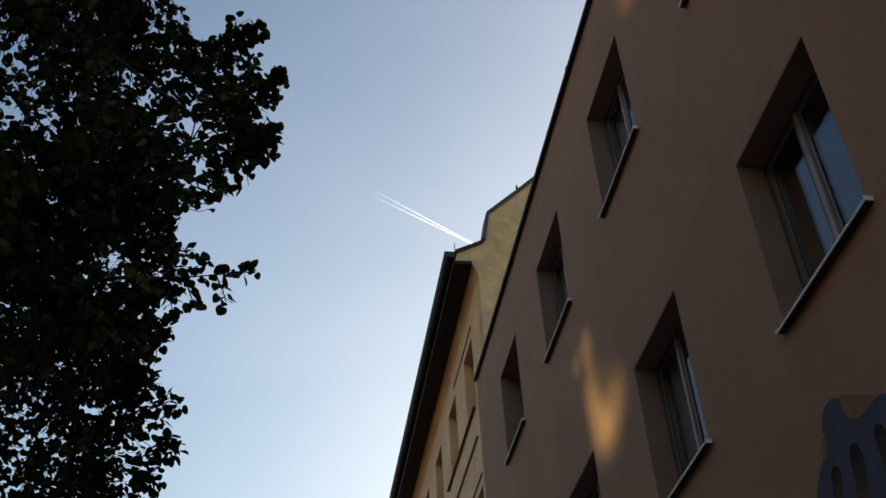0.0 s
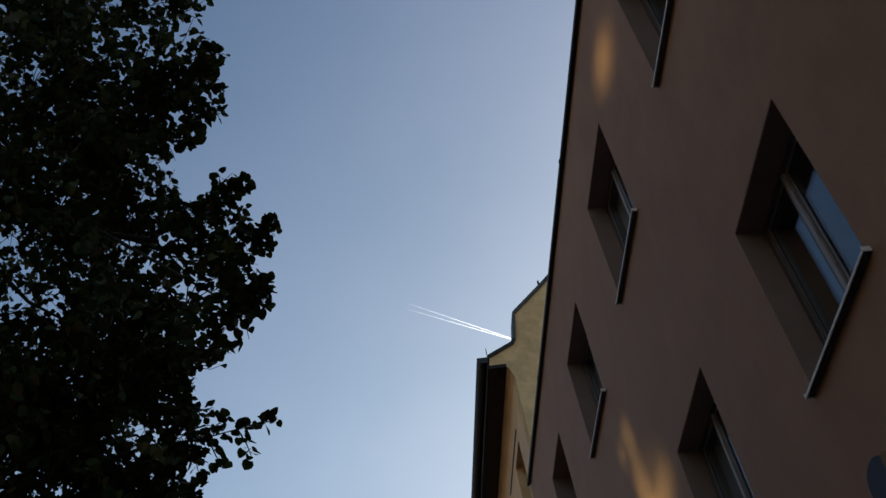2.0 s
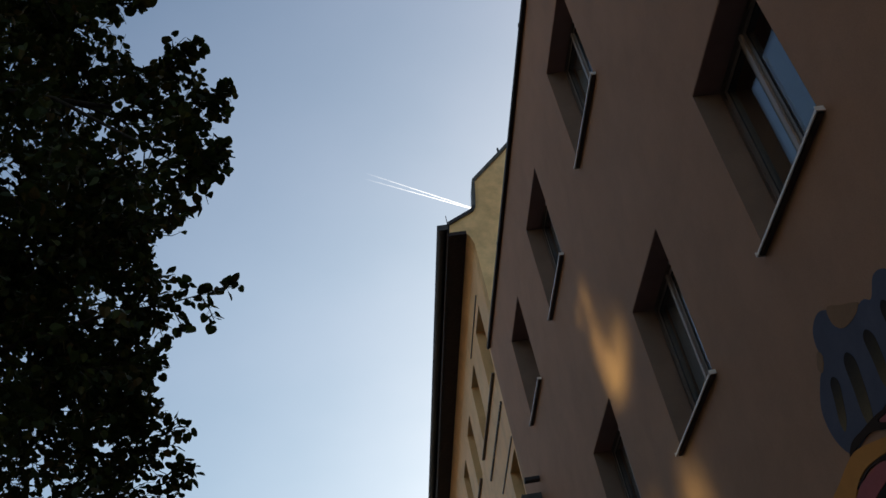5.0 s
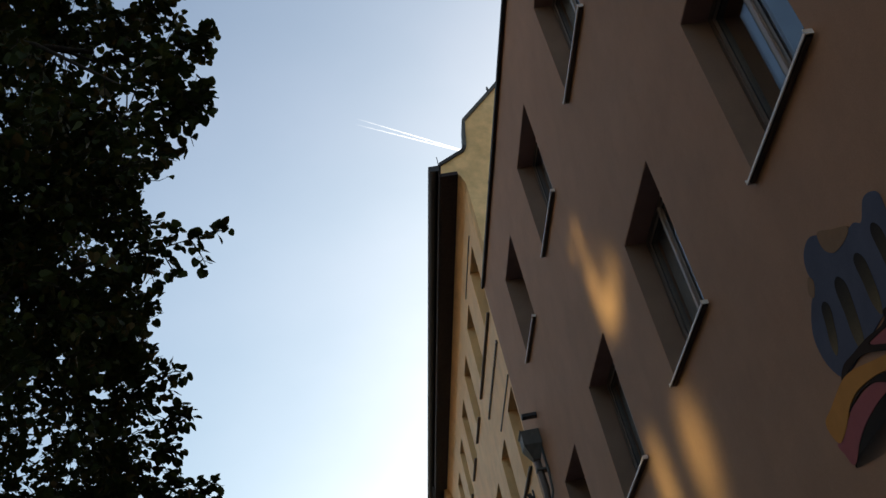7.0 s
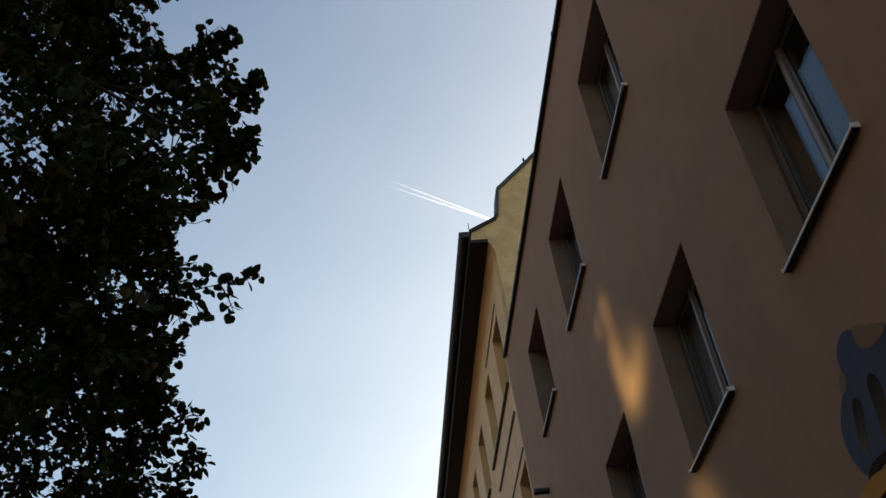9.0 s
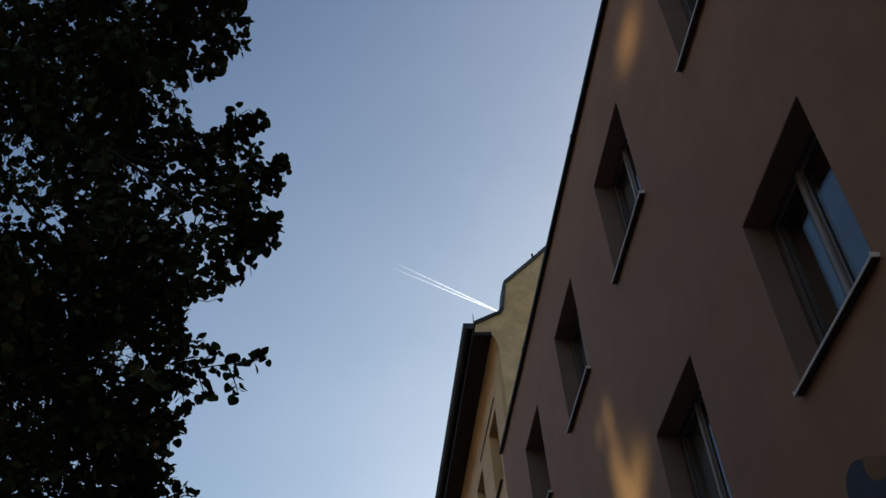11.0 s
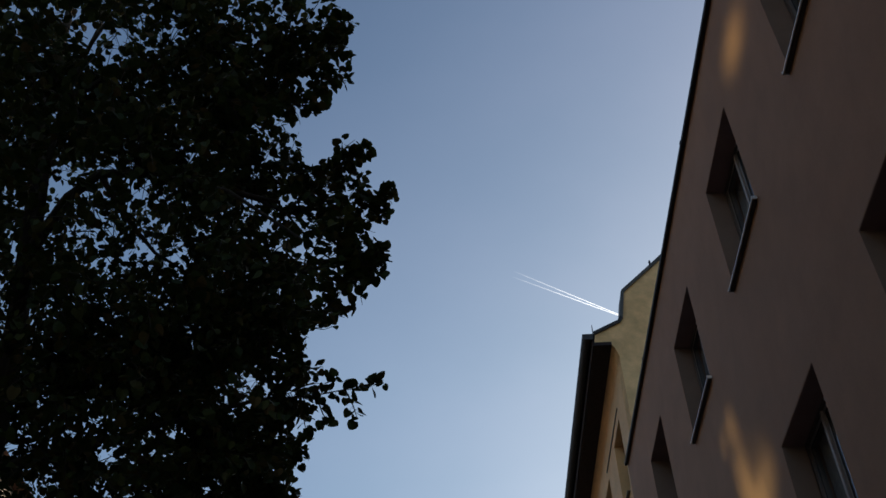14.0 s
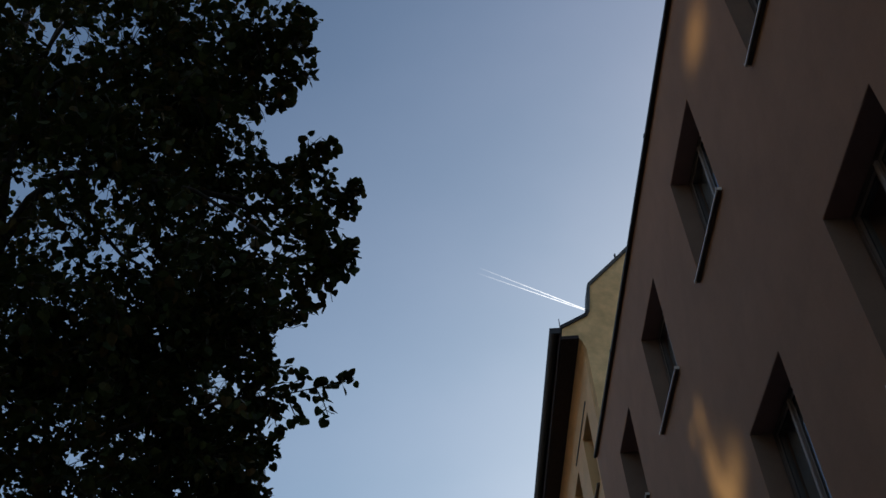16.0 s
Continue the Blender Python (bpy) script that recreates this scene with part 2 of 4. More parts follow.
ASPHALT = plain_mat("asphalt", (0.04, 0.04, 0.042), (0.065, 0.064, 0.062), 2, 0.9, 0, 0.3)
PAVING = plain_mat("grey_paving", (0.09, 0.087, 0.083), (0.14, 0.135, 0.13), 3, 0.9, 0, 0.2)
BLUE = render_mat("mural_blue", (0.095, 0.109, 0.160), (0.118, 0.134, 0.194), 0.2)
AMBER = render_mat("mural_amber", (0.62, 0.275, 0.075), (0.70, 0.318, 0.09), 0.2)
ROSE = render_mat("mural_rose", (0.40, 0.118, 0.130), (0.46, 0.142, 0.152), 0.2)
INK = render_mat("mural_ink", (0.032, 0.018, 0.013), (0.046, 0.027, 0.020), 0.2)
OLIVE = render_mat("mural_olive", (0.30, 0.18, 0.110), (0.345, 0.21, 0.13), 0.2)
INK_SPRAY = render_mat("mural_ink_spray", (0.020, 0.015, 0.013), (0.032, 0.025, 0.022), 0.2)
spray_nodes = INK_SPRAY.node_tree
spray_sep = spray_nodes.nodes.new("ShaderNodeSeparateXYZ")
spray_tc = spray_nodes.nodes.new("ShaderNodeTexCoord")
spray_map = spray_nodes.nodes.new("ShaderNodeMapRange")
spray_map.inputs["From Min"].default_value, spray_map.inputs["From Max"].default_value = 3.30, 3.47
spray_nodes.links.new(spray_tc.outputs["Object"], spray_sep.inputs[0])
spray_nodes.links.new(spray_sep.outputs["Z"], spray_map.inputs["Value"])
spray_nodes.links.new(spray_map.outputs["Result"], spray_nodes.nodes["Principled BSDF"].inputs["Alpha"])
DUSK = render_mat("mural_dusk", (0.055, 0.050, 0.034), (0.085, 0.078, 0.050), 0.3)


def spray_fade_mat(name):
    """Spray paint that goes from black at the top of a stroke to olive at its foot."""
    m, nt, b = node_mat(name)
    tc = nt.nodes.new("ShaderNodeTexCoord")
    sep = nt.nodes.new("ShaderNodeSeparateXYZ")
    nt.links.new(tc.outputs["Generated"], sep.inputs[0])
    col = ramp(nt, sep.outputs["Z"], [(0.0, (0.20, 0.150, 0.085)), (0.45, (0.085, 0.068, 0.044)), (1.0, (0.022, 0.018, 0.018))])
    speck = ramp(nt, noise_tex(nt, coords(nt), 120, 3), [(0.3, (0.8, 0.8, 0.8)), (0.7, (1.1, 1.1, 1.1))])
    nt.links.new(blend(nt, col, speck, 1.0), b.inputs["Base Color"])
    b.inputs["Roughness"].default_value, b.inputs["Specular IOR Level"].default_value = 0.9, 0.12
    return m


SPRAY_FADE = spray_fade_mat("mural_spray_fade")
TRAIL = trail_mat("ice_cloud_glow")


# ---- mesh helpers ----
def part(name, bm, material, parent=None, label="", loc=(0, 0, 0), smooth=False):
    me = bpy.data.meshes.new(name)
    bmesh.ops.recalc_face_normals(bm, faces=bm.faces)
    bm.to_mesh(me)
    bm.free()
    me.materials.append(material)
    if smooth:
        me.polygons.foreach_set("use_smooth", [True] * len(me.polygons))
    ob = new(name, me)
    ob.location = loc
    ob.parent = parent
    if label:
        tagged(ob, label)
    return ob


def thing(name, label, category, group="", kind="", loc=(0, 0, 0)):
    ob = new(name)
    ob.location = loc
    return tagged(ob, label, category, group, kind)


def add_box(bm, lo, hi, bevel=0.0):
    r = bmesh.ops.create_cube(bm, size=1.0)
    vs = r["verts"]
    for v in vs:
        v.co = Vector([(lo[i] + hi[i]) / 2 + v.co[i] * (hi[i] - lo[i]) for i in range(3)])
    if bevel:
        es = list({e for v in vs for e in v.link_edges})
        bmesh.ops.bevel(bm, geom=es, offset=bevel, segments=2, affect="EDGES", profile=0.6)
    return bm


def box(lo, hi, bevel=0.0):
    return add_box(bmesh.new(), lo, hi, bevel)


def tube(points, radii, sides=8):
    """A tube along points with a radius at each."""
    bm = bmesh.new()
    rings = []
    pts = [Vector(p) for p in points]
    for i, p in enumerate(pts):
        d = (pts[min(i + 1, len(pts) - 1)] - pts[max(i - 1, 0)]).normalized()
        a = d.cross(Vector((0.3, 0.1, 1)) if abs(d.z) < 0.9 else Vector((1, 0.2, 0))).normalized()
        b = d.cross(a)
        rings.append([bm.verts.new(p + radii[i] * (math.cos(k * math.tau / sides) * a + math.sin(k * math.tau / sides) * b)) for k in range(sides)])
    for r0, r1 in zip(rings, rings[1:]):
        for k in range(sides):
            bm.faces.new((r0[k], r0[(k + 1) % sides], r1[(k + 1) % sides], r1[k]))
    bm.faces.new(rings[0])
    bm.faces.new(list(reversed(rings[-1])))
    return bm


def ring(y0, y1, z0, z1, w, x0, x1, bevel=0.006):
    """A rectangular frame of bar width w in the plane of y and z, from x0 to x1 deep."""
    bm = bmesh.new()
    add_box(bm, (x0, y0, z0), (x1, y0 + w, z1), bevel)
    add_box(bm, (x0, y1 - w, z0), (x1, y1, z1), bevel)
    add_box(bm, (x0, y0 + w, z1 - w), (x1, y1 - w, z1), bevel)
    add_box(bm, (x0, y0 + w, z0), (x1, y1 - w, z0 + w), bevel)
    return bm


def wall_with_openings(x0, thick, y0, y1, z0, z1, holes):
    """A wall in the plane x = x0, thick towards +x, with holes (y0, y1, z0, z1) right through it."""
    bm = bmesh.new()
    ys = sorted({y0, y1, *[h[0] for h in holes], *[h[1] for h in holes]})
    zs = sorted({z0, z1, *[h[2] for h in holes], *[h[3] for h in holes]})
    x1 = x0 + thick
    cache = {}

    def v(x, y, z):
        k = (round(x, 4), round(y, 4), round(z, 4))
        if k not in cache:
            cache[k] = bm.verts.new((x, y, z))
        return cache[k]

    def solid(i, j):
        if not (0 <= i < len(ys) - 1 and 0 <= j < len(zs) - 1):
            return False
        cy, cz = (ys[i] + ys[i + 1]) / 2, (zs[j] + zs[j + 1]) / 2
        return not any(h[0] < cy < h[1] and h[2] < cz < h[3] for h in holes)

    for i in range(len(ys) - 1):
        for j in range(len(zs) - 1):
            if not solid(i, j):
                continue
            a, b, c, d = ys[i], ys[i + 1], zs[j], zs[j + 1]
            bm.faces.new((v(x0, a, c), v(x0, a, d), v(x0, b, d), v(x0, b, c)))
            bm.faces.new((v(x1, a, c), v(x1, b, c), v(x1, b, d), v(x1, a, d)))
            if not solid(i - 1, j):
                bm.faces.new((v(x0, a, c), v(x1, a, c), v(x1, a, d), v(x0, a, d)))
            if not solid(i + 1, j):
                bm.faces.new((v(x0, b, c), v(x0, b, d), v(x1, b, d), v(x1, b, c)))
            if not solid(i, j - 1):
                bm.faces.new((v(x0, a, c), v(x0, b, c), v(x1, b, c), v(x1, a, c)))
            if not solid(i, j + 1):
                bm.faces.new((v(x0, a, d), v(x1, a, d), v(x1, b, d), v(x0, b, d)))
    return bm


def prism(points, x0, x1):
    """Extrude an outline in the plane of y and z from x0 to x1."""
    bm = bmesh.new()
    a = [bm.verts.new((x0, y, z)) for y, z in points]
    b = [bm.verts.new((x1, y, z)) for y, z in points]
    n = len(points)
    bm.faces.new(a)
    bm.faces.new(list(reversed(b)))
    for i in range(n):
        bm.faces.new((a[i], b[i], b[(i + 1) % n], a[(i + 1) % n]))
    return bm


def smooth_outline(pts, steps=5):
    """A closed Catmull-Rom curve through a few corner points."""
    out, n = [], len(pts)
    for i in range(n):
        p0, p1, p2, p3 = [Vector(pts[(i + k) % n]) for k in (-1, 0, 1, 2)]
        for s in range(steps):
            t = s / steps
            out.append(0.5 * ((2 * p1) + (p2 - p0) * t + (2 * p0 - 5 * p1 + 4 * p2 - p3) * t * t + (3 * p1 - p0 - 3 * p2 + p3) * t ** 3))
    return [(p.x, p.y) for p in out]


# ---- ground ----
bm = bmesh.new()
bmesh.ops.create_grid(bm, x_segments=8, y_segments=8, size=2500)
tagged(part("ground", bm, ASPHALT, loc=(0, 0, -0.12)), "dark asphalt street ground reaching to the horizon", "ground", kind="structure")
tagged(part("pavement", box((-3.6, -30, -0.11), (2.74, 60, 0.0)), PAVING), "grey paved footpath along the house fronts", "pavement", kind="structure")

kerb = thing("kerb", "worn grey stone kerb along the road", "kerb", kind="structure")
for k in range(60):
    part("kerb_stone", box((-3.74, -15 + k * 1.0, -0.12), (-3.605, -14.01 + k * 1.0, 0.005), 0.012), GREY_RENDER, kerb)

# ---- the tan house ----
FX = 2.76            # front of the tan house
TOP = 10.500         # under the roof edge
END = 14.0           # far end of the tan house
COLS = [(3.82 - 2.5 * k, 4.94 - 2.5 * k) for k in (3, 2, 1)] + [(3.82, 4.94), (6.325, 7.445), (8.845, 9.965), (11.305, 12.38)]
ROWS_Z = [(8.230, 9.525), (5.14, 6.478)]
holes = [(a, b, c, d) for a, b in COLS for c, d in ROWS_Z]
holes.append((3.1, 5.33, 0.0, 2.99))

tan_house = thing("house", "tan rendered town house with deep-set windows and a dark roof edge", "house")
part("wall", wall_with_openings(FX, 0.42, -6.0, END, 0, TOP, holes), TAN, tan_house, "tan rendered front wall with faint rain streaks")
for lo, hi in (((FX + 0.42, END - 0.35, 0), (13, END, TOP - 0.02)), ((FX + 0.42, -6, 0), (13, -5.65, TOP - 0.02)), ((12.6, -5.65, 0), (13, END - 0.35, TOP - 0.02))):
    part("side_wall", box(lo, hi), GREY_RENDER, tan_house)
for zf in (3.6, 7.0):
    part("floor_slab", box((FX + 0.42, -5.65, zf), (12.6, END - 0.35, zf + 0.25)), ROOM, tan_house)
part("inner_wall", box((6.0, -5.65, 0), (6.15, END - 0.35, TOP - 0.02)), ROOM, tan_house)
bm = bmesh.new()
add_box(bm, (FX - 0.013, -6.05, TOP), (13, END - 0.002, TOP + 0.022))
part("roof", bm, TILE, tan_house)
bm = box((FX - 0.050, -6.05, TOP - 0.022), (FX - 0.015, END - 0.003, TOP + 0.033), 0.008)
add_box(bm, (FX - 0.015, -6.05, TOP + 0.025), (FX + 0.25, END - 0.003, TOP + 0.034), 0.003)
part("roof_edge", bm, DARK_METAL, tan_house, "dark sheet metal roof edge")
for yj in (-3.5, 0.2, 3.9, 7.6, 11.4):
    part("seam", box((FX - 0.055, yj, TOP - 0.027), (FX - 0.012, yj + 0.05, TOP + 0.038), 0.004), DARK_METAL, tan_house)


def window_unit(house, y0, y1, z0, z1, x, curtain, xf=0.190):
    """A two-casement window set deep in the wall, with a projecting metal sill."""
    w, h = y1 - y0, z1 - z0
    m = 0.535 * w
    fr = part("window", ring(0, w, 0, h, 0.044, xf, xf + 0.075), FRAME, house, "double casement window with brown frame and pale mullion", (x, y0, z0))
    part("mullion", box((xf - 0.006, m - 0.021, 0.040), (xf + 0.07, m + 0.021, h - 0.040), 0.006), MULLION, fr, "pale weathered mullion")
    for a, b in ((0.040, m - 0.016), (m + 0.016, w - 0.040)):
        sa = part("sash", ring(a, b, 0.036, h - 0.036, 0.046, xf + 0.012, xf + 0.066, 0.006), SASH, fr)
        part("pane", box((xf + 0.022, a + 0.042, 0.078), (xf + 0.034, b - 0.042, h - 0.078)), GLASS, sa).visible_shadow = False
        part("gasket", ring(a + 0.042, b - 0.042, 0.078, h - 0.078, 0.007, xf + 0.013, xf + 0.021, 0), DARK_METAL, sa)
    # sill: sloping sheet with a drip edge and turned-up ends
    prof = [(-0.051, -0.009), (-0.046, -0.003), (xf + 0.01, 0.012), (xf + 0.01, -0.004), (-0.044, -0.012), (-0.044, -0.028), (-0.051, -0.028)]
    bm = bmesh.new()
    ends = [[bm.verts.new((px, yy, pz)) for px, pz in prof] for yy in (-0.045, w + 0.030)]
    bm.faces.new(ends[0])
    bm.faces.new(list(reversed(ends[1])))
    for i in range(len(prof)):
        j = (i + 1) % len(prof)
        bm.faces.new((ends[0][i], ends[1][i], ends[1][j], ends[0][j]))
    si = part("sill", bm, SILL, fr, "pale sheet metal sill")
    for ye in (-0.053, w + 0.026):
        part("end_cap", box((-0.054, ye, -0.030), (0.0, ye + 0.007, 0.004), 0.002), SILL, si)
    # dark strip below the lip, painted for the shade under the sill
    part("sill_shade", box((-0.034, -0.03, -0.034), (-0.004, w + 0.018, -0.016), 0.002), COPPER_BROWN, si, "dark strip painting the shade under the sill")
    # darker, greyer version of the wall render: recess shade put into its colour
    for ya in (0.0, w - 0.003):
        part("reveal", box((0.001, ya, 0.014), (xf - 0.001, ya + 0.003, h)), REVEAL_SHADE, fr, "darker, greyer lining painting the shade of the window recess")
    # brown sheet added under the head; its colour stands in for shade
    part("head_shade", box((0.004, 0.003, h - 0.006), (xf - 0.001, w - 0.003, h + 0.0)), HEAD_SHADE, fr, "brown sheet painting the shade under the window head")
    if curtain:
        bm = bmesh.new()
        n = 40
        lo = [bm.verts.new((xf + 0.095 + 0.012 * math.sin(i * 1.9) + 0.006 * math.sin(i * 0.7), 0.06 + (w - 0.12) * i / n, 0.03)) for i in range(n + 1)]
        hi = [bm.verts.new((xf + 0.095 + 0.010 * math.sin(i * 1.9 + 0.4), 0.06 + (w - 0.12) * i / n, h - 0.04)) for i in range(n + 1)]
        for i in range(n):
            bm.faces.new((lo[i], lo[i + 1], hi[i + 1], hi[i]))
        part("curtain", bm, CURTAIN, fr, "thin pale net curtain", smooth=True)
    return fr


for ci, (a, b) in enumerate(COLS):
    for ri, (c, d) in enumerate(ROWS_Z):
        window_unit(tan_house, a, b, c, d, FX, ci in (0, 2, 4, 5), 0.265 if ci == 6 else 0.190)
# ground floor shop opening, dark inside
part("shop_door", ring(3.1, 5.33, 0, 2.99, 0.09, FX + 0.22, FX + 0.30), DARK_METAL, tan_house, "dark metal shop front frame")
part("shop_pane", box((FX + 0.25, 3.19, 0.09), (FX + 0.265, 5.24, 2.9)), GLASS, tan_house).visible_shadow = False

# ---- painting on the wall of the tan house ----
mural = thing("wall_mural", "painted blue, amber and rose shapes on the tan wall", "mural")
MX = FX - 0.004


def paint(name, pts, material, layer, label="", rounded=True):
    o = smooth_outline(pts) if rounded else pts
    return part(name, prism(o, MX - 0.0015 * layer, FX + 0.01), material, mural, label)


paint("blue_shape", [(4.834, 4.478), (4.728, 4.505), (4.630, 4.466), (4.504, 4.356), (4.352, 4.284), (4.264, 4.267), (4.197, 4.224), (4.100, 4.284), (4.014, 4.266), (3.964, 4.210), (3.979, 4.124), (4.014, 3.969), (4.020, 3.810), (4.372, 3.812), (4.925, 3.795), (5.045, 3.822), (5.135, 3.975), (5.124, 4.140), (4.991, 4.257), (4.876, 4.291), (4.879, 4.399)], BLUE, 1, "blue painted shape with rounded lobes")
paint("gap", [(4.855, 4.184), (4.826, 4.129), (4.865, 4.042), (4.924, 3.957), (4.988, 3.923), (4.995, 3.991), (4.952, 4.085), (4.912, 4.175)], SPRAY_FADE, 2)
paint("gap", [(4.624, 4.189), (4.579, 4.112), (4.609, 3.975), (4.660, 3.842), (4.728, 3.782), (4.750, 3.880), (4.719, 4.025), (4.690, 4.165)], SPRAY_FADE, 2)
paint("gap", [(4.367, 4.156), (4.324, 4.091), (4.337, 3.979), (4.369, 3.869), (4.419, 3.819), (4.446, 3.901), (4.432, 4.021), (4.420, 4.136)], SPRAY_FADE, 2)
paint("gap", [(4.120, 4.159), (4.081, 4.092), (4.095, 3.970), (4.126, 3.850), (4.174, 3.794), (4.197, 3.879), (4.182, 4.009), (4.169, 4.134)], SPRAY_FADE, 2)
paint("wall_notch", [(4.602, 4.463), (4.468, 4.382), (4.323, 4.291), (4.393, 4.260), (4.541, 4.286), (4.620, 4.368)], OLIVE, 2)
paint("wall_notch", [(4.898, 4.370), (4.860, 4.319), (4.929, 4.262), (4.966, 4.307)], OLIVE, 2)
paint("rose_shape", [(4.629, 3.783), (4.375, 3.746), (4.186, 3.743), (3.964, 3.775), (3.805, 3.738), (3.707, 3.558), (3.863, 3.426), (4.150, 3.567), (4.370, 3.627), (4.526, 3.691)], ROSE, 2, "rose painted patch")
paint("ink_line", [(5.050, 3.803), (4.968, 3.849), (4.819, 3.838), (4.640, 3.821), (4.483, 3.789), (4.411, 3.794), (4.385, 3.827), (4.234, 3.795), (4.053, 3.801), (3.968, 3.795), (3.988, 3.767), (4.191, 3.756), (4.355, 3.750), (4.547, 3.779), (4.639, 3.782), (4.380, 3.637), (4.401, 3.614), (4.708, 3.770), (4.872, 3.799)], INK, 3)
paint("amber_band", [(5.427, 3.734), (5.287, 3.765), (5.064, 3.801), (4.909, 3.785), (4.612, 3.690), (4.434, 3.637), (4.179, 3.595), (3.858, 3.482), (3.973, 3.333), (4.306, 3.475), (4.489, 3.563), (4.678, 3.638), (4.930, 3.685), (5.092, 3.670), (5.232, 3.610), (5.378, 3.592)], AMBER, 4, "amber painted band")
paint("ink_crescent", [(5.125, 3.660), (4.935, 3.681), (4.683, 3.635), (4.494, 3.559), (4.310, 3.471), (3.983, 3.325), (4.075, 3.247), (4.369, 3.406), (4.604, 3.541), (4.783, 3.638), (4.954, 3.667), (5.089, 3.650)], INK, 3)
paint("rose_band", [(5.393, 3.603), (5.173, 3.632), (5.053, 3.655), (4.785, 3.636), (4.592, 3.532), (4.722, 3.546), (4.932, 3.544), (5.136, 3.508), (5.318, 3.435), (5.375, 3.526)], ROSE, 3, "rose painted band")
paint("ink_shape", [(5.324, 3.431), (5.130, 3.505), (4.927, 3.541), (4.714, 3.545), (4.578, 3.524), (4.227, 3.335), (4.213, 3.237), (4.550, 3.331), (4.749, 3.325), (4.960, 3.341), (5.220, 3.395)], INK_SPRAY, 2, "black sprayed shadow shape")
paint("stem_line", [(3.776, 4.086), (3.757, 4.050), (3.777, 3.893), (3.813, 3.786), (3.848, 3.812), (3.821, 3.935)], DUSK, 2)

# ---- rain pipe at the end of the tan house ----
pipe = thing("rain_pipe", "dark rain pipe with box hopper at the house corner", "drainpipe", loc=(0, 0, 0))
bm = bmesh.new()
hx0, hx1, hy0, hy1 = 2.51, 2.757, 13.0, 13.26
tops = [bm.verts.new(p) for p in ((hx0, hy0, 7.535), (hx1, hy0, 7.535), (hx1, hy1, 7.535), (hx0, hy1, 7.535))]
mid = [bm.verts.new(p) for p in ((hx0, hy0, 7.33), (hx1, hy0, 7.33), (hx1, hy1, 7.33), (hx0, hy1, 7.33))]
low = [bm.verts.new(p) for p in ((2.60, 13.08, 7.145), (2.70, 13.08, 7.145), (2.70, 13.18, 7.145), (2.60, 13.18, 7.145))]
for r0, r1 in ((tops, mid), (mid, low)):
    for i in range(4):
        bm.faces.new((r0[i], r0[(i + 1) % 4], r1[(i + 1) % 4], r1[i]))
bm.faces.new(tops)
bm.faces.new(low)
hop = part("hopper", bm, ZINC, pipe, "grey zinc hopper box")
part("rim", ring(-0.015, 0.275, 0, 0.03, 0.014, -0.012, 0.0, 0.002), ZINC, hop, loc=(hx0, hy0, 7.51))
part("tube", tube([(2.65, 13.13, 7.12), (2.655, 13.13, 6.95), (2.665, 13.13, 6.72), (2.645, 13.13, 6.55), (2.55, 13.13, 6.32), (2.525, 13.13, 6.15), (2.525, 13.13, 5.9), (2.525, 13.13, 0.0)],
                  [0.045, 0.045, 0.045, 0.045, 0.045, 0.045, 0.045, 0.045], 12), COPPER_BROWN, pipe, "brown painted rain pipe", smooth=True)
part("cable", tube([(2.735, 13.05, 7.35), (2.735, 13.02, 6.9), (2.72, 13.02, 6.65), (2.62, 13.03, 6.35), (2.60, 13.03, 6.1), (2.60, 13.03, 0.3)], [0.018] * 6, 8), ZINC, pipe, smooth=True)
for xb, zb in ((2.60, 6.98), (2.47, 5.6), (2.47, 3.4), (2.47, 1.2)):
    part("clip", box((xb, 13.07, zb), (2.76, 13.19, zb + 0.03), 0.004), ZINC, pipe)
tagged(part("overflow_plate", box((2.56, 12.86, 7.66), (2.765, 12.96, 7.71), 0.006), DARK_METAL), "small dark metal flap on the tan wall", "metal flap")

# ---- the yellow house beyond ----
YX = 2.94
yellow = thing("house", "yellow rendered old town house with dark eaves and many windows", "house")
YEND = 27.2
YROWS = [(10.72, 12.04), (7.92, 9.25), (5.12, 6.45), (2.3, 3.6)]
YCOLS = [(15.0 + 1.87 * k, 15.86 + 1.87 * k) for k in range(6)]
part("wall", wall_with_openings(YX, 0.45, END + 0.30, YEND, 0, 13.22, [(a, b, c, d) for a, b in YCOLS for c, d in YROWS]), OCHRE, yellow, "ochre yellow rendered street front")


def gable_outline():
    # x and z of the gable edge: corbelled eave, verge, step, steep roof, ridge and the far slope
    return [(YX, 0), (YX, 12.60), (2.895, 12.775), (2.854, 12.835), (2.854, 12.905), (2.57, 12.905), (2.60, 13.06), (3.06, 13.30), (3.12, 13.40), (3.225, 13.985), (3.86, 14.60), (7.6, 18.4), (12.0, 14.4), (12.6, 13.0), (12.6, 0)]


bm = bmesh.new()
g0 = [bm.verts.new((x, END + 0.003, z)) for x, z in gable_outline()]
g1 = [bm.verts.new((x, END + 0.30, z)) for x, z in gable_outline()]
bm.faces.new(g0)
bm.faces.new(list(reversed(g1)))
for i in range(len(g0)):
    j = (i + 1) % len(g0)
    bm.faces.new((g0[i], g1[i], g1[j], g0[j]))
for vtx in bm.verts:
    if vtx.co.x <= YX + 0.001 and vtx.co.z < 12.95 and vtx.co.x > 2.9:
        vtx.co.x += 0.004
part("gable_wall", bm, GABLE, yellow, "pale yellow weathered gable wall")
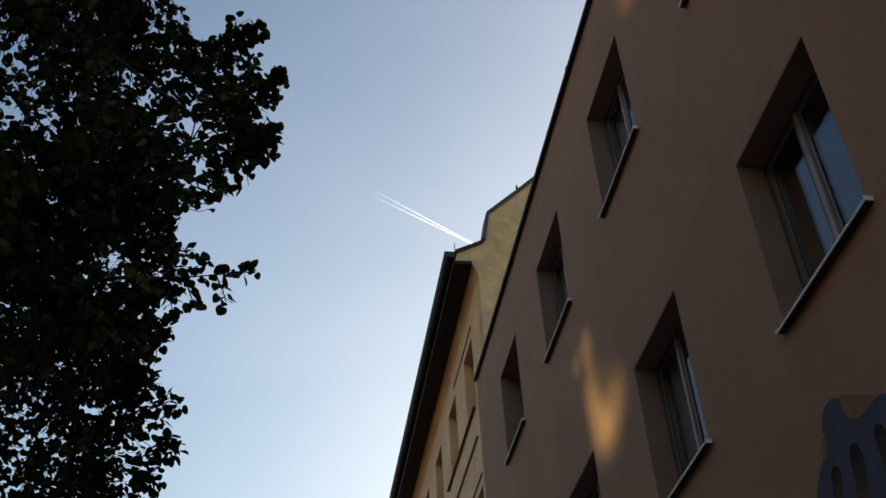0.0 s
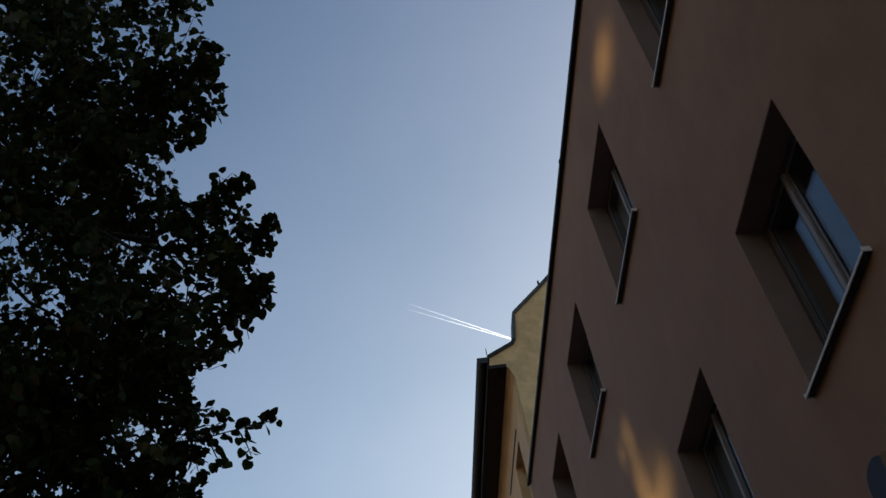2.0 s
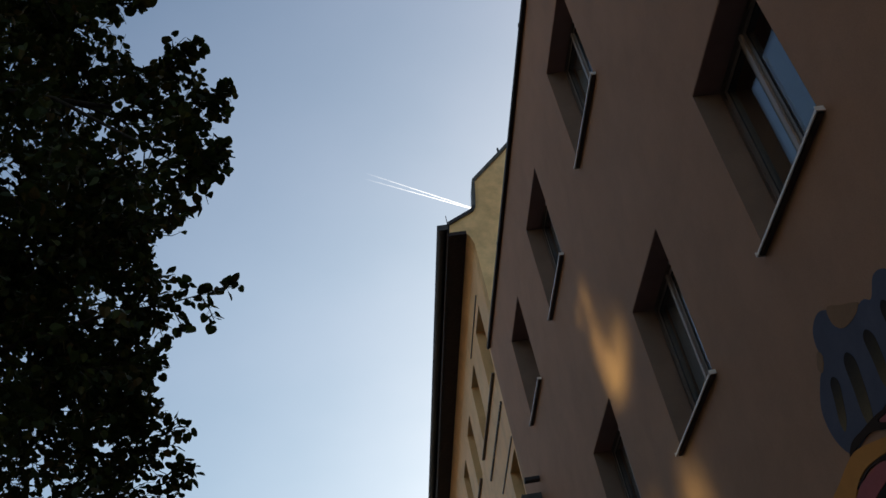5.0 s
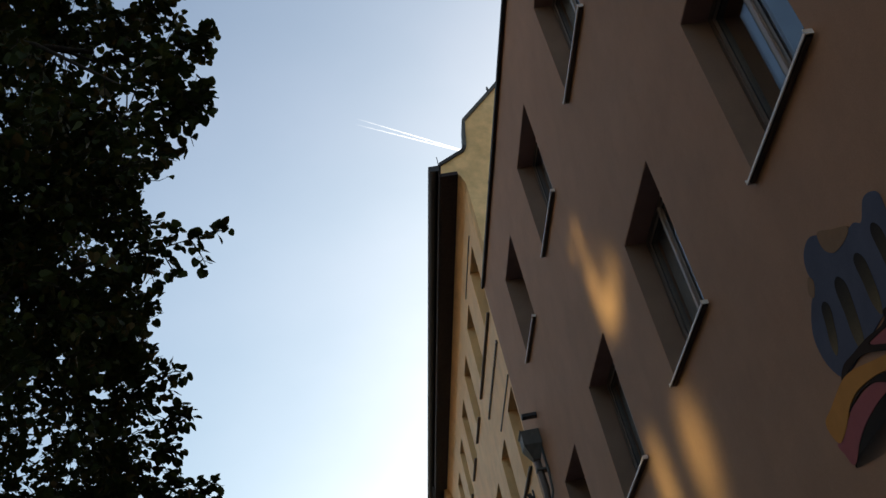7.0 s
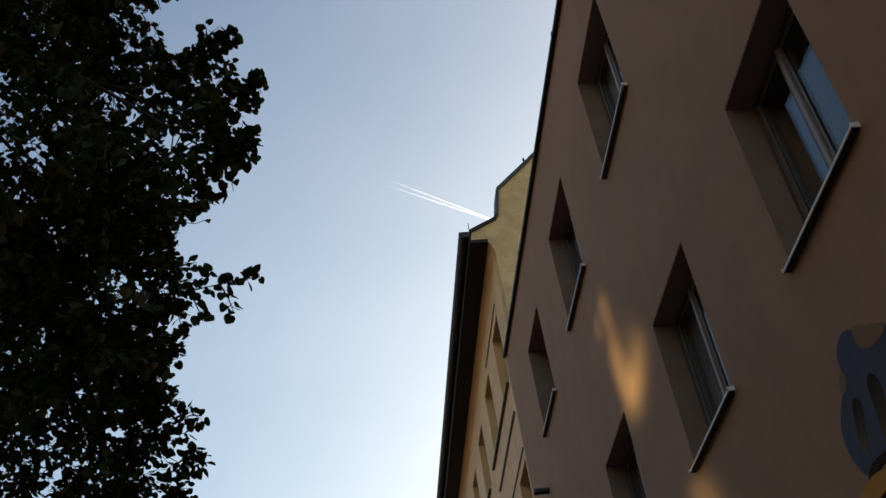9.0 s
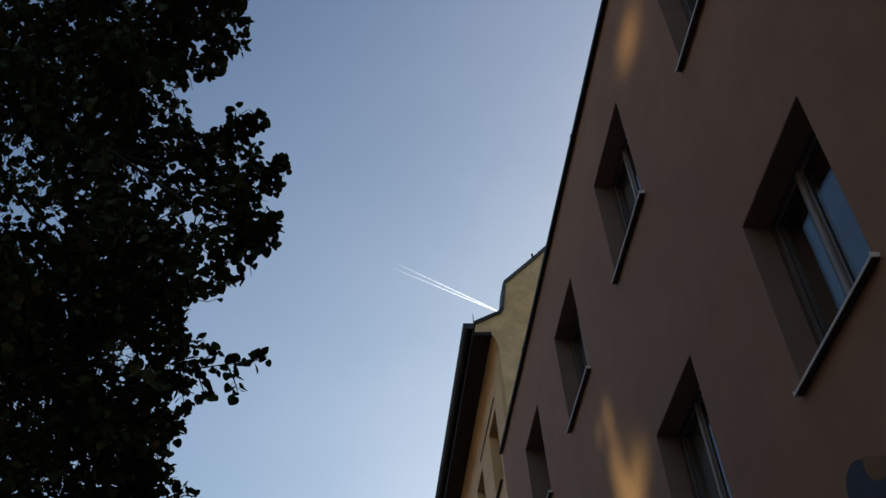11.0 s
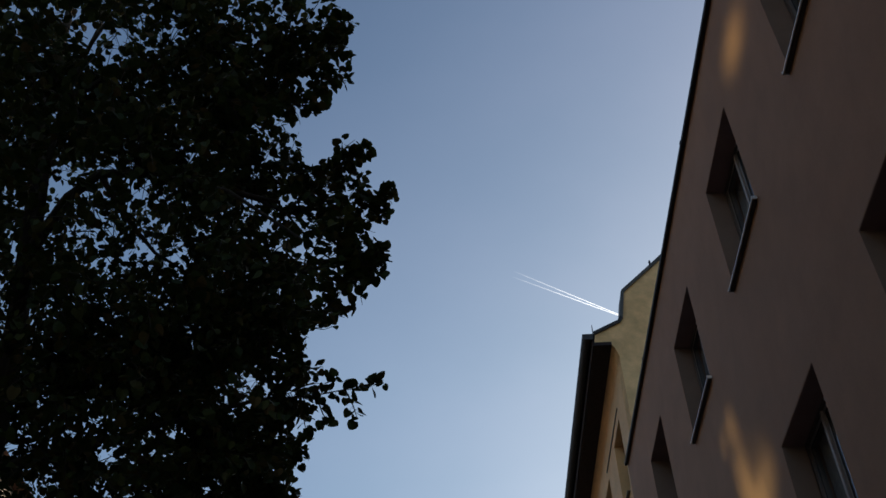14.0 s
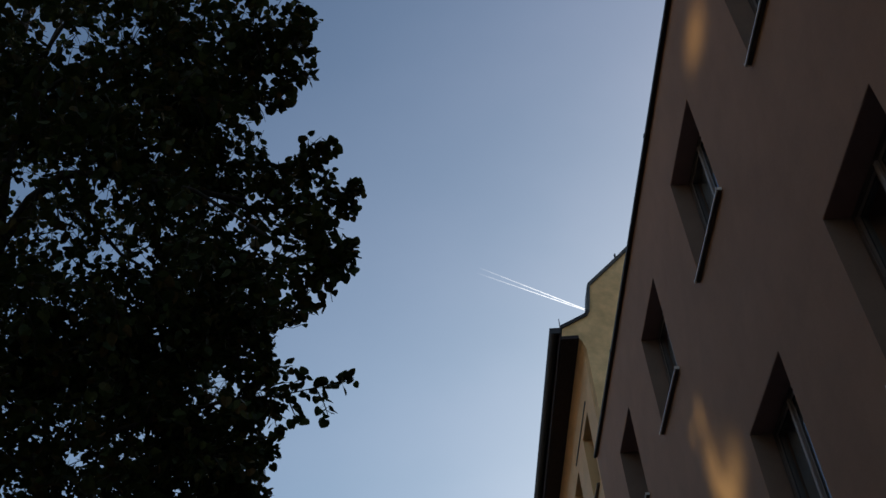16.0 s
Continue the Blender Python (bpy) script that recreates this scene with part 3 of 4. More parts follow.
# capping along the gable edge
path = gable_outline()[6:13]
for ci, ((xa, za), (xb, zb)) in enumerate(zip(path, path[1:])):
    d = Vector((xb - xa, 0, zb - za))
    n = Vector((-d.z, 0, d.x)).normalized() * 0.055
    bm = bmesh.new()
    q = [Vector((xa, 0, za)), Vector((xb, 0, zb))]
    ring0 = [q[0], q[1], q[1] + n, q[0] + n]
    f0 = [bm.verts.new((p.x, END - 0.04, p.z)) for p in ring0]
    f1 = [bm.verts.new((p.x, END + 0.36, p.z)) for p in ring0]
    bm.faces.new(f0)
    bm.faces.new(list(reversed(f1)))
    for i in range(4):
        bm.faces.new((f0[i], f1[i], f1[(i + 1) % 4], f0[(i + 1) % 4]))
    part("coping", bm, DARK_METAL if ci < 2 else ZINC, yellow, "sheet metal capping of the gable")
# roof slopes behind the gable
bm = bmesh.new()
prof = [(2.62, 13.0), (3.22, 13.4), (3.30, 13.95), (7.6, 18.25), (12.0, 14.3)]
lo = [bm.verts.new((x, END + 0.30, z)) for x, z in prof]
hi = [bm.verts.new((x, 60, z)) for x, z in prof]
for i in range(len(prof) - 1):
    bm.faces.new((lo[i], hi[i], hi[i + 1], lo[i + 1]))
part("roof", bm, TILE, yellow)
part("soffit", box((2.571, END - 0.002, 12.83), (2.852, YEND, 12.90), 0.006), WOOD_DARK, yellow, "dark eave boarding")
cove = [(2.853, 12.84)] + [(2.853 + (YX - 2.853) * k / 6, 12.83 - 0.24 * (k / 6) ** 2.2) for k in range(1, 7)] + [(YX + 0.02, 12.59), (YX + 0.02, 12.84)]
bm = bmesh.new()
f0 = [bm.verts.new((x, END + 0.29, z)) for x, z in cove]
f1 = [bm.verts.new((x, YEND, z)) for x, z in cove]
bm.faces.new(f0)
bm.faces.new(list(reversed(f1)))
for i in range(len(cove)):
    bm.faces.new((f0[i], f1[i], f1[(i + 1) % len(cove)], f0[(i + 1) % len(cove)]))
part("cornice", bm, OCHRE, yellow, "ochre cove moulding under the eave")
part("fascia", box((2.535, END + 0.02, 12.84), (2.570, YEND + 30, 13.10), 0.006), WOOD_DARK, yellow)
# half-round gutter
bm = bmesh.new()
prof = [(2.47 + 0.09 * math.cos(a), 13.06 + 0.11 * math.sin(a)) for a in [math.pi + math.pi * k / 10 for k in range(11)]]
prof = prof + [(x * 0.96 + 2.47 * 0.04, z + 0.008) for x, z in reversed(prof)]
f0 = [bm.verts.new((x, END - 0.02, z)) for x, z in prof]
f1 = [bm.verts.new((x, YEND + 30, z + 0.28)) for x, z in prof]
bm.faces.new(f0)
bm.faces.new(list(reversed(f1)))
for i in range(len(prof)):
    j = (i + 1) % len(prof)
    bm.faces.new((f0[i], f1[i], f1[j], f0[j]))
part("gutter", bm, DARK_METAL, yellow, "dark half-round gutter")
part("gutter_end", box((2.382, END - 0.03, 12.95), (2.56, END - 0.018, 13.065), 0.003), DARK_METAL, yellow)
part("gutter_outlet", tube([(2.46, 29.4, 13.22), (2.46, 29.4, 13.04), (2.53, 29.3, 12.90), (2.80, 29.2, 12.62)], [0.07, 0.065, 0.05, 0.045], 10), ZINC, yellow, "weathered gutter outlet with a bent pipe", smooth=True)
part("coping_clamp", tube([(3.79, END - 0.02, 14.53), (3.785, END - 0.02, 14.66), (3.79, END - 0.02, 14.70)], [0.016, 0.022, 0.012], 8), DARK_METAL, yellow, "small dark clamp on the gable capping")
part("lightning_rod", tube([(2.575, END + 0.05, 13.06), (2.58, END + 0.05, 13.32)], [0.009, 0.006], 6), DARK_METAL, yellow, "thin metal rod")


def old_window(house, y0, y1, z0, z1, x):
    w, h = y1 - y0, z1 - z0
    fr = part("window", ring(0, w, 0, h, 0.06, 0.22, 0.29), FRAME, house, "narrow old casement window", (x, y0, z0))
    part("mullion", box((0.215, w / 2 - 0.03, 0.06), (0.28, w / 2 + 0.03, h - 0.06), 0.005), FRAME, fr)
    part("transom", box((0.216, 0.06, h * 0.66), (0.281, w - 0.06, h * 0.66 + 0.05), 0.005), FRAME, fr)
    part("pane", box((0.245, 0.055, 0.055), (0.255, w - 0.055, h - 0.055)), GLASS, fr).visible_shadow = False
    return fr


for a, b in YCOLS:
    for c, d in YROWS:
        old_window(yellow, a, b, c, d, YX)
bm = bmesh.new()
add_box(bm, (YX + 0.9, END + 0.3, 0), (YX + 1.0, YEND, 12.9))
part("inner_wall", bm, ROOM, yellow)
# sills, thin mouldings over the windows and toothed courses below them
for zi, (c, d) in enumerate(YROWS[:3]):
    for k, (a, b) in enumerate(YCOLS):
        if k == 1:
            continue
        y0, y1 = (a + 0.08, YCOLS[1][1] + 0.38) if k == 0 else (a + 0.14, b + 0.42)
        part("sill", box((YX - 0.05, y0, c - 0.035), (YX + 0.2, y1, c - 0.012), 0.004), COPPER_BROWN, yellow, "brown window sill")
    part("moulding", box((YX - 0.018, 14.96, d + 0.165), (YX + 0.01, 16.95, d + 0.19), 0.004), COPPER_BROWN, yellow)
    for k in range(26):
        yy = 15.08 + k * 0.108
        part("tooth", box((YX - 0.030, yy, c - 0.61), (YX + 0.01, yy + 0.05, c - 0.565), 0.0), COPPER_BROWN, yellow)
for yo, zo in ((15.55, 7.62), (17.5, 7.9)):
    br = thing("wall_bracket", "dark iron bracket fixed to the yellow house front", "bracket", "iron brackets", loc=(YX, yo, zo))
    part("plate", box((-0.02, -0.03, -0.09), (0.0, 0.03, 0.09), 0.006), DARK_METAL, br)
    part("arm", tube([(-0.01, 0, -0.05), (-0.04, 0, -0.035), (-0.07, 0, 0.0), (-0.075, 0, 0.035)], [0.036, 0.034, 0.036, 0.040], 8), DARK_METAL, br)

# ---- the house after it, a little further forward ----
third = thing("house", "ochre rendered house further along the street", "house")
TX = 2.80
TROWS = [(10.6, 11.9), (7.8, 9.1), (5.0, 6.3), (2.2, 3.5)]
TCOLS = [(28.4 + 2.3 * k, 29.4 + 2.3 * k) for k in range(12)]
part("wall", wall_with_openings(TX, 0.45, YEND + 0.005, 58, 0, 13.1, [(a, b, c, d) for a, b in TCOLS for c, d in TROWS]), OCHRE, third, "ochre rendered street front")
for a, b in TCOLS:
    for c, d in TROWS:
        old_window(third, a, b, c, d, TX)
part("inner_wall", box((TX + 0.9, YEND, 0), (TX + 1.0, 58, 12.9)), ROOM, third)
part("soffit", box((2.50, YEND + 0.01, 12.95), (TX + 0.02, 58, 13.05), 0.008), WOOD_DARK, third, "dark eave boarding")

# ---- the house across the street: unseen, closes the street and dims the tan wall ----
OX = -11.0
opp = thing("house", "unseen grey rendered house across the street that dims the tan wall", "house")
OCOLS = [(-18.0 + 2.55 * k, -16.9 + 2.55 * k) for k in range(24)]
OCOLS = [(a + 0.05, b + 0.05) for a, b in OCOLS]
OROWS = [(0.9 + 2.62 * k, 2.35 + 2.62 * k) for k in range(5)]
bm = wall_with_openings(0, 0.4, -30, 50, 0, OPP_TOP, [(a, b, c, d) for a, b in OCOLS for c, d in OROWS])
for vtx in bm.verts:
    vtx.co.x = OX - vtx.co.x
part("wall", bm, GREY_RENDER, opp)
for a, b in OCOLS:
    for c, d in OROWS:
        fr = part("window", ring(0, b - a, 0, d - c, 0.07, -0.28, -0.2), SASH, opp, "", (OX, a, c))
        part("pane", box((-0.25, 0.06, 0.06), (-0.24, b - a - 0.06, d - c - 0.06)), GLASS, fr)
bm = bmesh.new()
prof = [(OX + 0.4, OPP_TOP), (OX - 5, OPP_TOP + 3.2), (OX - 10.5, OPP_TOP)]
f0 = [bm.verts.new((x, -30, z)) for x, z in prof]
f1 = [bm.verts.new((x, 50, z)) for x, z in prof]
bm.faces.new(f0)
bm.faces.new(list(reversed(f1)))
for i in range(3):
    bm.faces.new((f0[i], f1[i], f1[(i + 1) % 3], f0[(i + 1) % 3]))
part("roof", bm, TILE, opp)
part("inner_wall", box((OX - 1.5, -30, 0), (OX - 1.4, 50, OPP_TOP)), ROOM, opp)


# ---- street tree ----
TRUNK = [(-3.30, 6.70, -0.1), (-3.29, 6.69, 0.3), (-3.27, 6.66, 1.8), (-3.25, 6.58, 3.6), (-3.24, 6.38, 5.6), (-3.22, 6.10, 7.02), (-3.21, 5.74, 8.04), (-3.26, 5.53, 8.74), (-3.30, 5.52, 9.58), (-3.42, 5.60, 10.8), (-3.50, 5.67, 11.6)]
CROWN_MIDDLE, CROWN_SIZE = Vector((-3.50, 5.95, 7.3)), Vector((3.2, 3.6, 4.1))


def build_tree():
    rng = np.random.default_rng(7)
    base = Vector((-3.30, 6.70, 0))
    tree = thing("tree", "dense dark green lime tree with heart-shaped leaves beside the road", "tree", loc=base)
    trunk = [Vector(q) - base for q in TRUNK]
    part("trunk", tube(trunk, [0.25, 0.20, 0.17, 0.14, 0.108, 0.080, 0.066, 0.057, 0.048, 0.031, 0.014], 14), BARK, tree, "grey-brown furrowed trunk", smooth=True)
    # outer lobes of the crown: centre x, y, z and radius
    lobes = [(x + 0.04, y, z, r) for x, y, z, r in CROWN_LOBES] + LOW_LOBES + DEEP_LOBES + BACK_LOBES + EDGE_LOBES + MIDDLE_LOBES + FILL_LOBES + [(x - 0.07, y, z, r * 0.8) for x, y, z, r in RIM_LOBES]
    verts, faces = [], []            # leaves
    tverts, tfaces = [], []          # twigs
    # stout limbs that show between the leaves
    boughs = [
        ([(-3.22, 6.16, 6.71), (-3.04, 5.68, 6.89), (-2.81, 5.24, 7.00), (-2.55, 4.98, 7.16), (-2.31, 4.84, 7.24), (-1.89, 4.93, 7.31), (-1.44, 5.10, 7.28), (-1.12, 5.25, 7.31)], 0.056),
        ([(-2.81, 5.24, 7.00), (-2.73, 4.90, 7.41), (-2.60, 4.59, 7.72), (-2.38, 4.30, 8.01), (-2.10, 4.06, 8.32)], 0.031),
        ([(-2.31, 4.84, 7.24), (-2.17, 5.07, 7.06), (-1.96, 5.26, 6.86), (-1.71, 5.35, 6.72)], 0.024),
        ([(-3.25, 5.56, 8.60), (-2.97, 5.04, 8.32), (-2.72, 4.76, 8.18), (-2.63, 4.76, 8.71), (-2.55, 4.76, 9.41)], 0.031),
        ([(-2.60, 4.59, 7.72), (-2.24, 4.55, 8.04), (-1.96, 4.62, 8.31), (-1.72, 4.62, 8.53), (-1.72, 4.62, 9.10)], 0.025),
    ]
    side_boughs = [
        ([(-1.44, 5.10, 7.28), (-1.30, 5.32, 7.42), (-1.08, 5.32, 7.26), (-0.87, 5.32, 6.95)], 0.017),
        ([(-3.30, 6.30, 5.80), (-2.66, 6.30, 5.97), (-1.96, 6.19, 6.08), (-1.33, 6.08, 6.16), (-0.99, 6.06, 6.16)], 0.031),
        ([(-3.42, 6.52, 3.84), (-2.80, 6.72, 4.26), (-2.10, 6.86, 4.61), (-1.40, 6.96, 4.75)], 0.034),
        ([(-1.89, 4.93, 7.31), (-1.35, 4.70, 6.85), (-0.85, 4.42, 6.15), (-0.55, 4.28, 5.75)], 0.018),
    ]
    for pts, r in boughs + side_boughs:
        part("limb", tube([Vector(q) - base for q in pts], [r * (1 - 0.72 * k / (len(pts) - 1)) for k in range(len(pts))], 9), BARK, tree, smooth=True)

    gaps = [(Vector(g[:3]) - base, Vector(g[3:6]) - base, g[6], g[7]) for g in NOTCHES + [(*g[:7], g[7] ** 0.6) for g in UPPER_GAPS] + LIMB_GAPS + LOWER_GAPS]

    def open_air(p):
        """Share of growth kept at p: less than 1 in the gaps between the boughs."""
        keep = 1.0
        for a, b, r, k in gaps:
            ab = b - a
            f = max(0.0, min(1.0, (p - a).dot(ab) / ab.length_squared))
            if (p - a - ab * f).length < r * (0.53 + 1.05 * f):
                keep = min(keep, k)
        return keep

    # a few blades that the single leaves of the outermost shoots share
    blades = []
    for k in range(6):
        fold, curl, lop = rng.uniform(0.02, 0.28), rng.uniform(-0.05, 0.25), rng.uniform(0.9, 1.08)
        me = bpy.data.meshes.new("leaf")
        me.from_pydata([(sx * (lop if sx > 0 else 1 / lop), sy, abs(sx) * 2 * fold - curl * sy * sy) for sx, sy in LEAF_OUTLINE], [], [(0, 1, 2, 3, 4, 5), (0, 5, 6, 7, 8, 9)])
        me.materials.append(LEAF_SINGLE)
        blades.append(me)

    def leaf(p, direction, size, single=False):
        """A heart-shaped blade, folded along its midrib and drawn out to a tip."""
        d = direction.normalized()
        up = Vector((rng.normal(0, 0.42), rng.normal(0, 0.42), 1)).normalized()
        side = d.cross(up)
        if side.length < 1e-3:
            side = Vector((1, 0, 0))
        side.normalize()
        nrm = side.cross(d)
        if single:
            ob = new("leaf", blades[int(rng.integers(6))])
            ob.parent = tree
            ob.matrix_local = Matrix.Translation(p) @ Matrix((side, d, nrm)).transposed().to_4x4() @ Matrix.Scale(size, 4)
            return
        fold, curl, lop = rng.uniform(0.02, 0.28) * size, rng.uniform(-0.05, 0.25) * size, rng.uniform(0.9, 1.08)
        o = len(verts)
        for sx, sy in LEAF_OUTLINE:
            sx = sx * lop if sx > 0 else sx / lop
            q = p + d * (sy * size) + side * (sx * size) + nrm * (abs(sx) * 2 * fold - curl * sy * sy)
            verts.append(q[:])
        faces.append((o, o + 1, o + 2, o + 3, o + 4, o + 5))
        faces.append((o, o + 5, o + 6, o + 7, o + 8, o + 9))

    def twig(pts, r0, r1, sides=3):
        """A thin tapered shoot."""
        o, n = len(tverts), len(pts)
        for i, q in enumerate(pts):
            ax = (pts[min(i + 1, n - 1)] - pts[max(i - 1, 0)]).normalized()
            u = ax.orthogonal().normalized()
            v = ax.cross(u)
            r = r0 + (r1 - r0) * i / (n - 1)
            tverts.extend((q + r * (math.cos(k * math.tau / sides) * u + math.sin(k * math.tau / sides) * v))[:] for k in range(sides))
        for i in range(n - 1):
            for k in range(sides):
                m = (k + 1) % sides
                tfaces.append((o + i * sides + k, o + i * sides + m, o + (i + 1) * sides + m, o + (i + 1) * sides + k))

    def shoot(pts, gap, lo, hi, first=0.1, sparse=False):
        """Leaves set alternately along a shoot, on short stalks, drooping a little."""
        total = sum((q - p).length for p, q in zip(pts, pts[1:]))
        n = int(total * (1 - first) / gap) + 2
        ax = (pts[-1] - pts[0]).normalized()
        for j in range(n):
            f = (first + (1 - first) * j / (n - 1)) * (len(pts) - 1) * 0.9999
            i = int(f)
            p = pts[i].lerp(pts[i + 1], f - i)
            sd = ax.cross(Vector(rng.normal(0, 1, 3))).normalized()
            dd = ax * 0.55 + sd * 0.9 + Vector((0, 0, -0.35))
            stalk = rng.uniform(0.022, 0.045)
            at = p + sd * stalk * 0.8 + Vector((0, 0, -0.3 * stalk))
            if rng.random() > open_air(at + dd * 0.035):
                continue
            if sparse:
                twig([p, at], 0.0015, 0.0011)
            leaf(at, dd, rng.uniform(lo, hi), sparse)

    for lx, ly, lz, lr in lobes:
        c = Vector((lx, ly, lz)) - base
        s = Vector((0.05, -0.5, max(3.0, min(9.8, c.z - 0.45 * math.hypot(c.x, c.y)))))
        n_tw = int((30 if lr < 0.3 else 23) * (lr / 0.49) ** 1.7) + 4
        for k in range(n_tw):
            dr = (Vector(rng.normal(0, 1, 3)).normalized() + (c - s).normalized() * 0.25).normalized()
            reach = lr * (0.74 + 0.28 * rng.random())
            if k % 7 == 0:
                reach = lr * rng.uniform(0.98, 1.12)
            st = c + dr * lr * 0.05 + (s - c).normalized() * lr * 0.3 * rng.random()
            en = c + dr * reach
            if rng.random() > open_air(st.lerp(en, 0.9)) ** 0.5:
                continue
            bow = Vector(rng.normal(0, 0.10, 3)) * (en - st).length
            pts = [st, st.lerp(en, 0.35) + bow, st.lerp(en, 0.7) + bow * 0.8, en + Vector((0, 0, -0.06 * lr))]
            twig(pts, 0.0052, 0.0018)
            shoot(pts, 0.033, 0.040, 0.066)

    # the body of the crown: short shoots all through it
    made = 0
    while made < 7200:
        u = Vector(rng.uniform(-1, 1, 3))
        if u.length > 1:
            continue
        made += 1
        c = Vector([CROWN_MIDDLE[i] + CROWN_SIZE[i] * u[i] for i in range(3)])
        d = math.hypot(c.y, c.z - 1.6)
        if c.x > -0.150 * d - 0.18 or (c.z < 4.9 and c.y < 4.7):
            continue
        if rng.random() > 0.95 + 1.1 * noise.noise(c * 0.95):
            continue
        c -= base
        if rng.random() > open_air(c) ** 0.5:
            continue
        dr = (Vector(rng.normal(0, 1, 3)) + Vector((0, 0, -0.2))).normalized() * rng.uniform(0.17, 0.36)
        pts = [c, c + dr * 0.5 + Vector(rng.normal(0, 0.02, 3)), c + dr + Vector((0, 0, -0.04))]
        twig(pts, 0.0040, 0.0016)
        shoot(pts, 0.030, 0.040, 0.068)

    # single shoots that stand out from the edge of the crown
    for pts, gap in SHOOTS + SIDE_SHOOTS:
        pts = [Vector(q) - base for q in pts]
        twig(pts, 0.0066, 0.0021, 5)
        shoot(pts, gap * 0.74, 0.048, 0.076, 0.15, True)
        if len(pts) < 4:
            continue
        for k in range(1, len(pts) - 1):      # short side shoots, to both sides and drooping
            for q in range(2):
                d = ((pts[k] - pts[k - 1]).normalized() * 0.5 + Vector(rng.normal(0, 0.6, 3)) + Vector((0, 0, -0.45))).normalized()
                st = pts[k - 1].lerp(pts[k], rng.random())
                side = [st, st + d * 0.05, st + d * rng.uniform(0.07, 0.12)]
                twig(side, 0.0030, 0.0014)
                shoot(side, 0.030, 0.044, 0.070, 0.3, True)

    for name, vs, fs, mat, label in (("crown", verts, faces, LEAF, "dense dark green heart-shaped leaves"), ("twig", tverts, tfaces, BARK, "thin dark twigs")):
        me = bpy.data.meshes.new(name)
        me.from_pydata(vs, [], fs)
        me.materials.append(mat)
        ob = new(name, me)
        ob.parent = tree
        tagged(ob, label, kind="stuff")
    return tree


LEAF_OUTLINE = ((0.0, 0.0), (0.34, -0.10), (0.55, 0.20), (0.50, 0.56), (0.26, 0.85), (0.0, 1.02), (-0.26, 0.85), (-0.50, 0.56), (-0.55, 0.20), (-0.34, -0.10))
SHOOTS = [([(-1.19, 6.06, 6.16), (-0.99, 6.06, 6.16), (-0.84, 6.06, 6.18), (-0.69, 6.06, 6.21), (-0.52, 6.06, 6.25), (-0.42, 6.06, 6.28)], 0.028),
          ([(-0.69, 6.06, 6.21), (-0.63, 6.08, 6.08), (-0.60, 6.08, 5.97)], 0.025), ([(-0.90, 6.06, 6.18), (-0.84, 6.08, 6.02), (-0.80, 6.08, 5.93)], 0.028),
          ([(-1.05, 6.10, 6.16), (-0.98, 6.10, 6.02), (-0.95, 6.10, 5.88)], 0.025), ([(-0.84, 6.06, 6.18), (-0.78, 6.06, 6.28), (-0.74, 6.06, 6.32)], 0.070)]
SIDE_SHOOTS = [([(-0.84, 5.14, 6.86), (-0.67, 5.14, 6.96), (-0.52, 5.14, 7.14), (-0.39, 5.14, 7.24), (-0.29, 5.14, 7.28)], 0.022), ([(-0.87, 4.90, 6.95), (-0.69, 4.90, 7.26), (-0.56, 4.90, 7.40), (-0.45, 4.90, 7.48)], 0.021),
          ([(-1.29, 6.96, 4.76), (-1.09, 6.96, 4.81), (-0.90, 6.96, 4.81), (-0.76, 6.96, 4.78)], 0.022), ([(-1.02, 7.00, 4.43), (-0.85, 7.00, 4.51), (-0.74, 7.00, 4.57), (-0.63, 7.00, 4.61)], 0.021),
          ([(-1.18, 6.16, 6.42), (-0.95, 6.16, 6.49), (-0.87, 6.16, 6.50)], 0.042), ([(-1.09, 6.65, 5.11), (-0.97, 6.65, 5.13), (-0.87, 6.65, 5.16)], 0.025)]
CROWN_LOBES = [(-0.98, 4.14, 7.84, 0.434), (-1.12, 4.48, 7.72, 0.364), (-1.60, 4.35, 8.19, 0.560), (-0.73, 4.90, 7.41, 0.210), (-0.94, 5.07, 7.48, 0.308), (-0.55, 5.12, 7.23, 0.182),
               (-0.76, 5.14, 7.07, 0.294), (-0.51, 4.34, 5.81, 0.218), (-0.79, 4.34, 5.80, 0.317), (-1.06, 5.61, 6.60, 0.308), (-1.41, 5.99, 6.70, 0.364), (-1.20, 5.80, 6.30, 0.252),
               (-1.18, 6.08, 6.08, 0.168), (-1.30, 6.33, 5.87, 0.350), (-1.61, 6.22, 6.07, 0.490), (-1.46, 6.47, 5.66, 0.392),
               (-1.29, 6.43, 6.07, 0.280), (-1.36, 6.75, 5.76, 0.294), (-1.48, 7.04, 5.52, 0.350), (-1.05, 6.68, 5.20, 0.154), (-1.46, 6.79, 4.99, 0.364), (-0.95, 6.93, 4.75, 0.168)]
LOW_LOBES = [(-1.18, 6.90, 4.74, 0.238), (-1.47, 7.07, 4.47, 0.364), (-1.23, 7.21, 4.19, 0.252), (-1.75, 4.97, 7.41, 0.476), (-1.82, 5.60, 6.78, 0.504), (-2.03, 4.76, 7.20, 0.420)]
DEEP_LOBES = [(-1.47, 5.28, 8.43, 0.504), (-1.33, 4.96, 8.22, 0.392), (-1.46, 5.68, 8.14, 0.420), (-1.62, 5.29, 8.39, 0.504), (-1.43, 5.70, 7.90, 0.406), (-1.40, 6.29, 7.52, 0.420), (-1.37, 6.06, 7.58, 0.504), (-1.39, 5.63, 7.98, 0.504), (-1.33, 6.31, 7.10, 0.406), (-2.44, 5.43, 8.21, 0.420)]
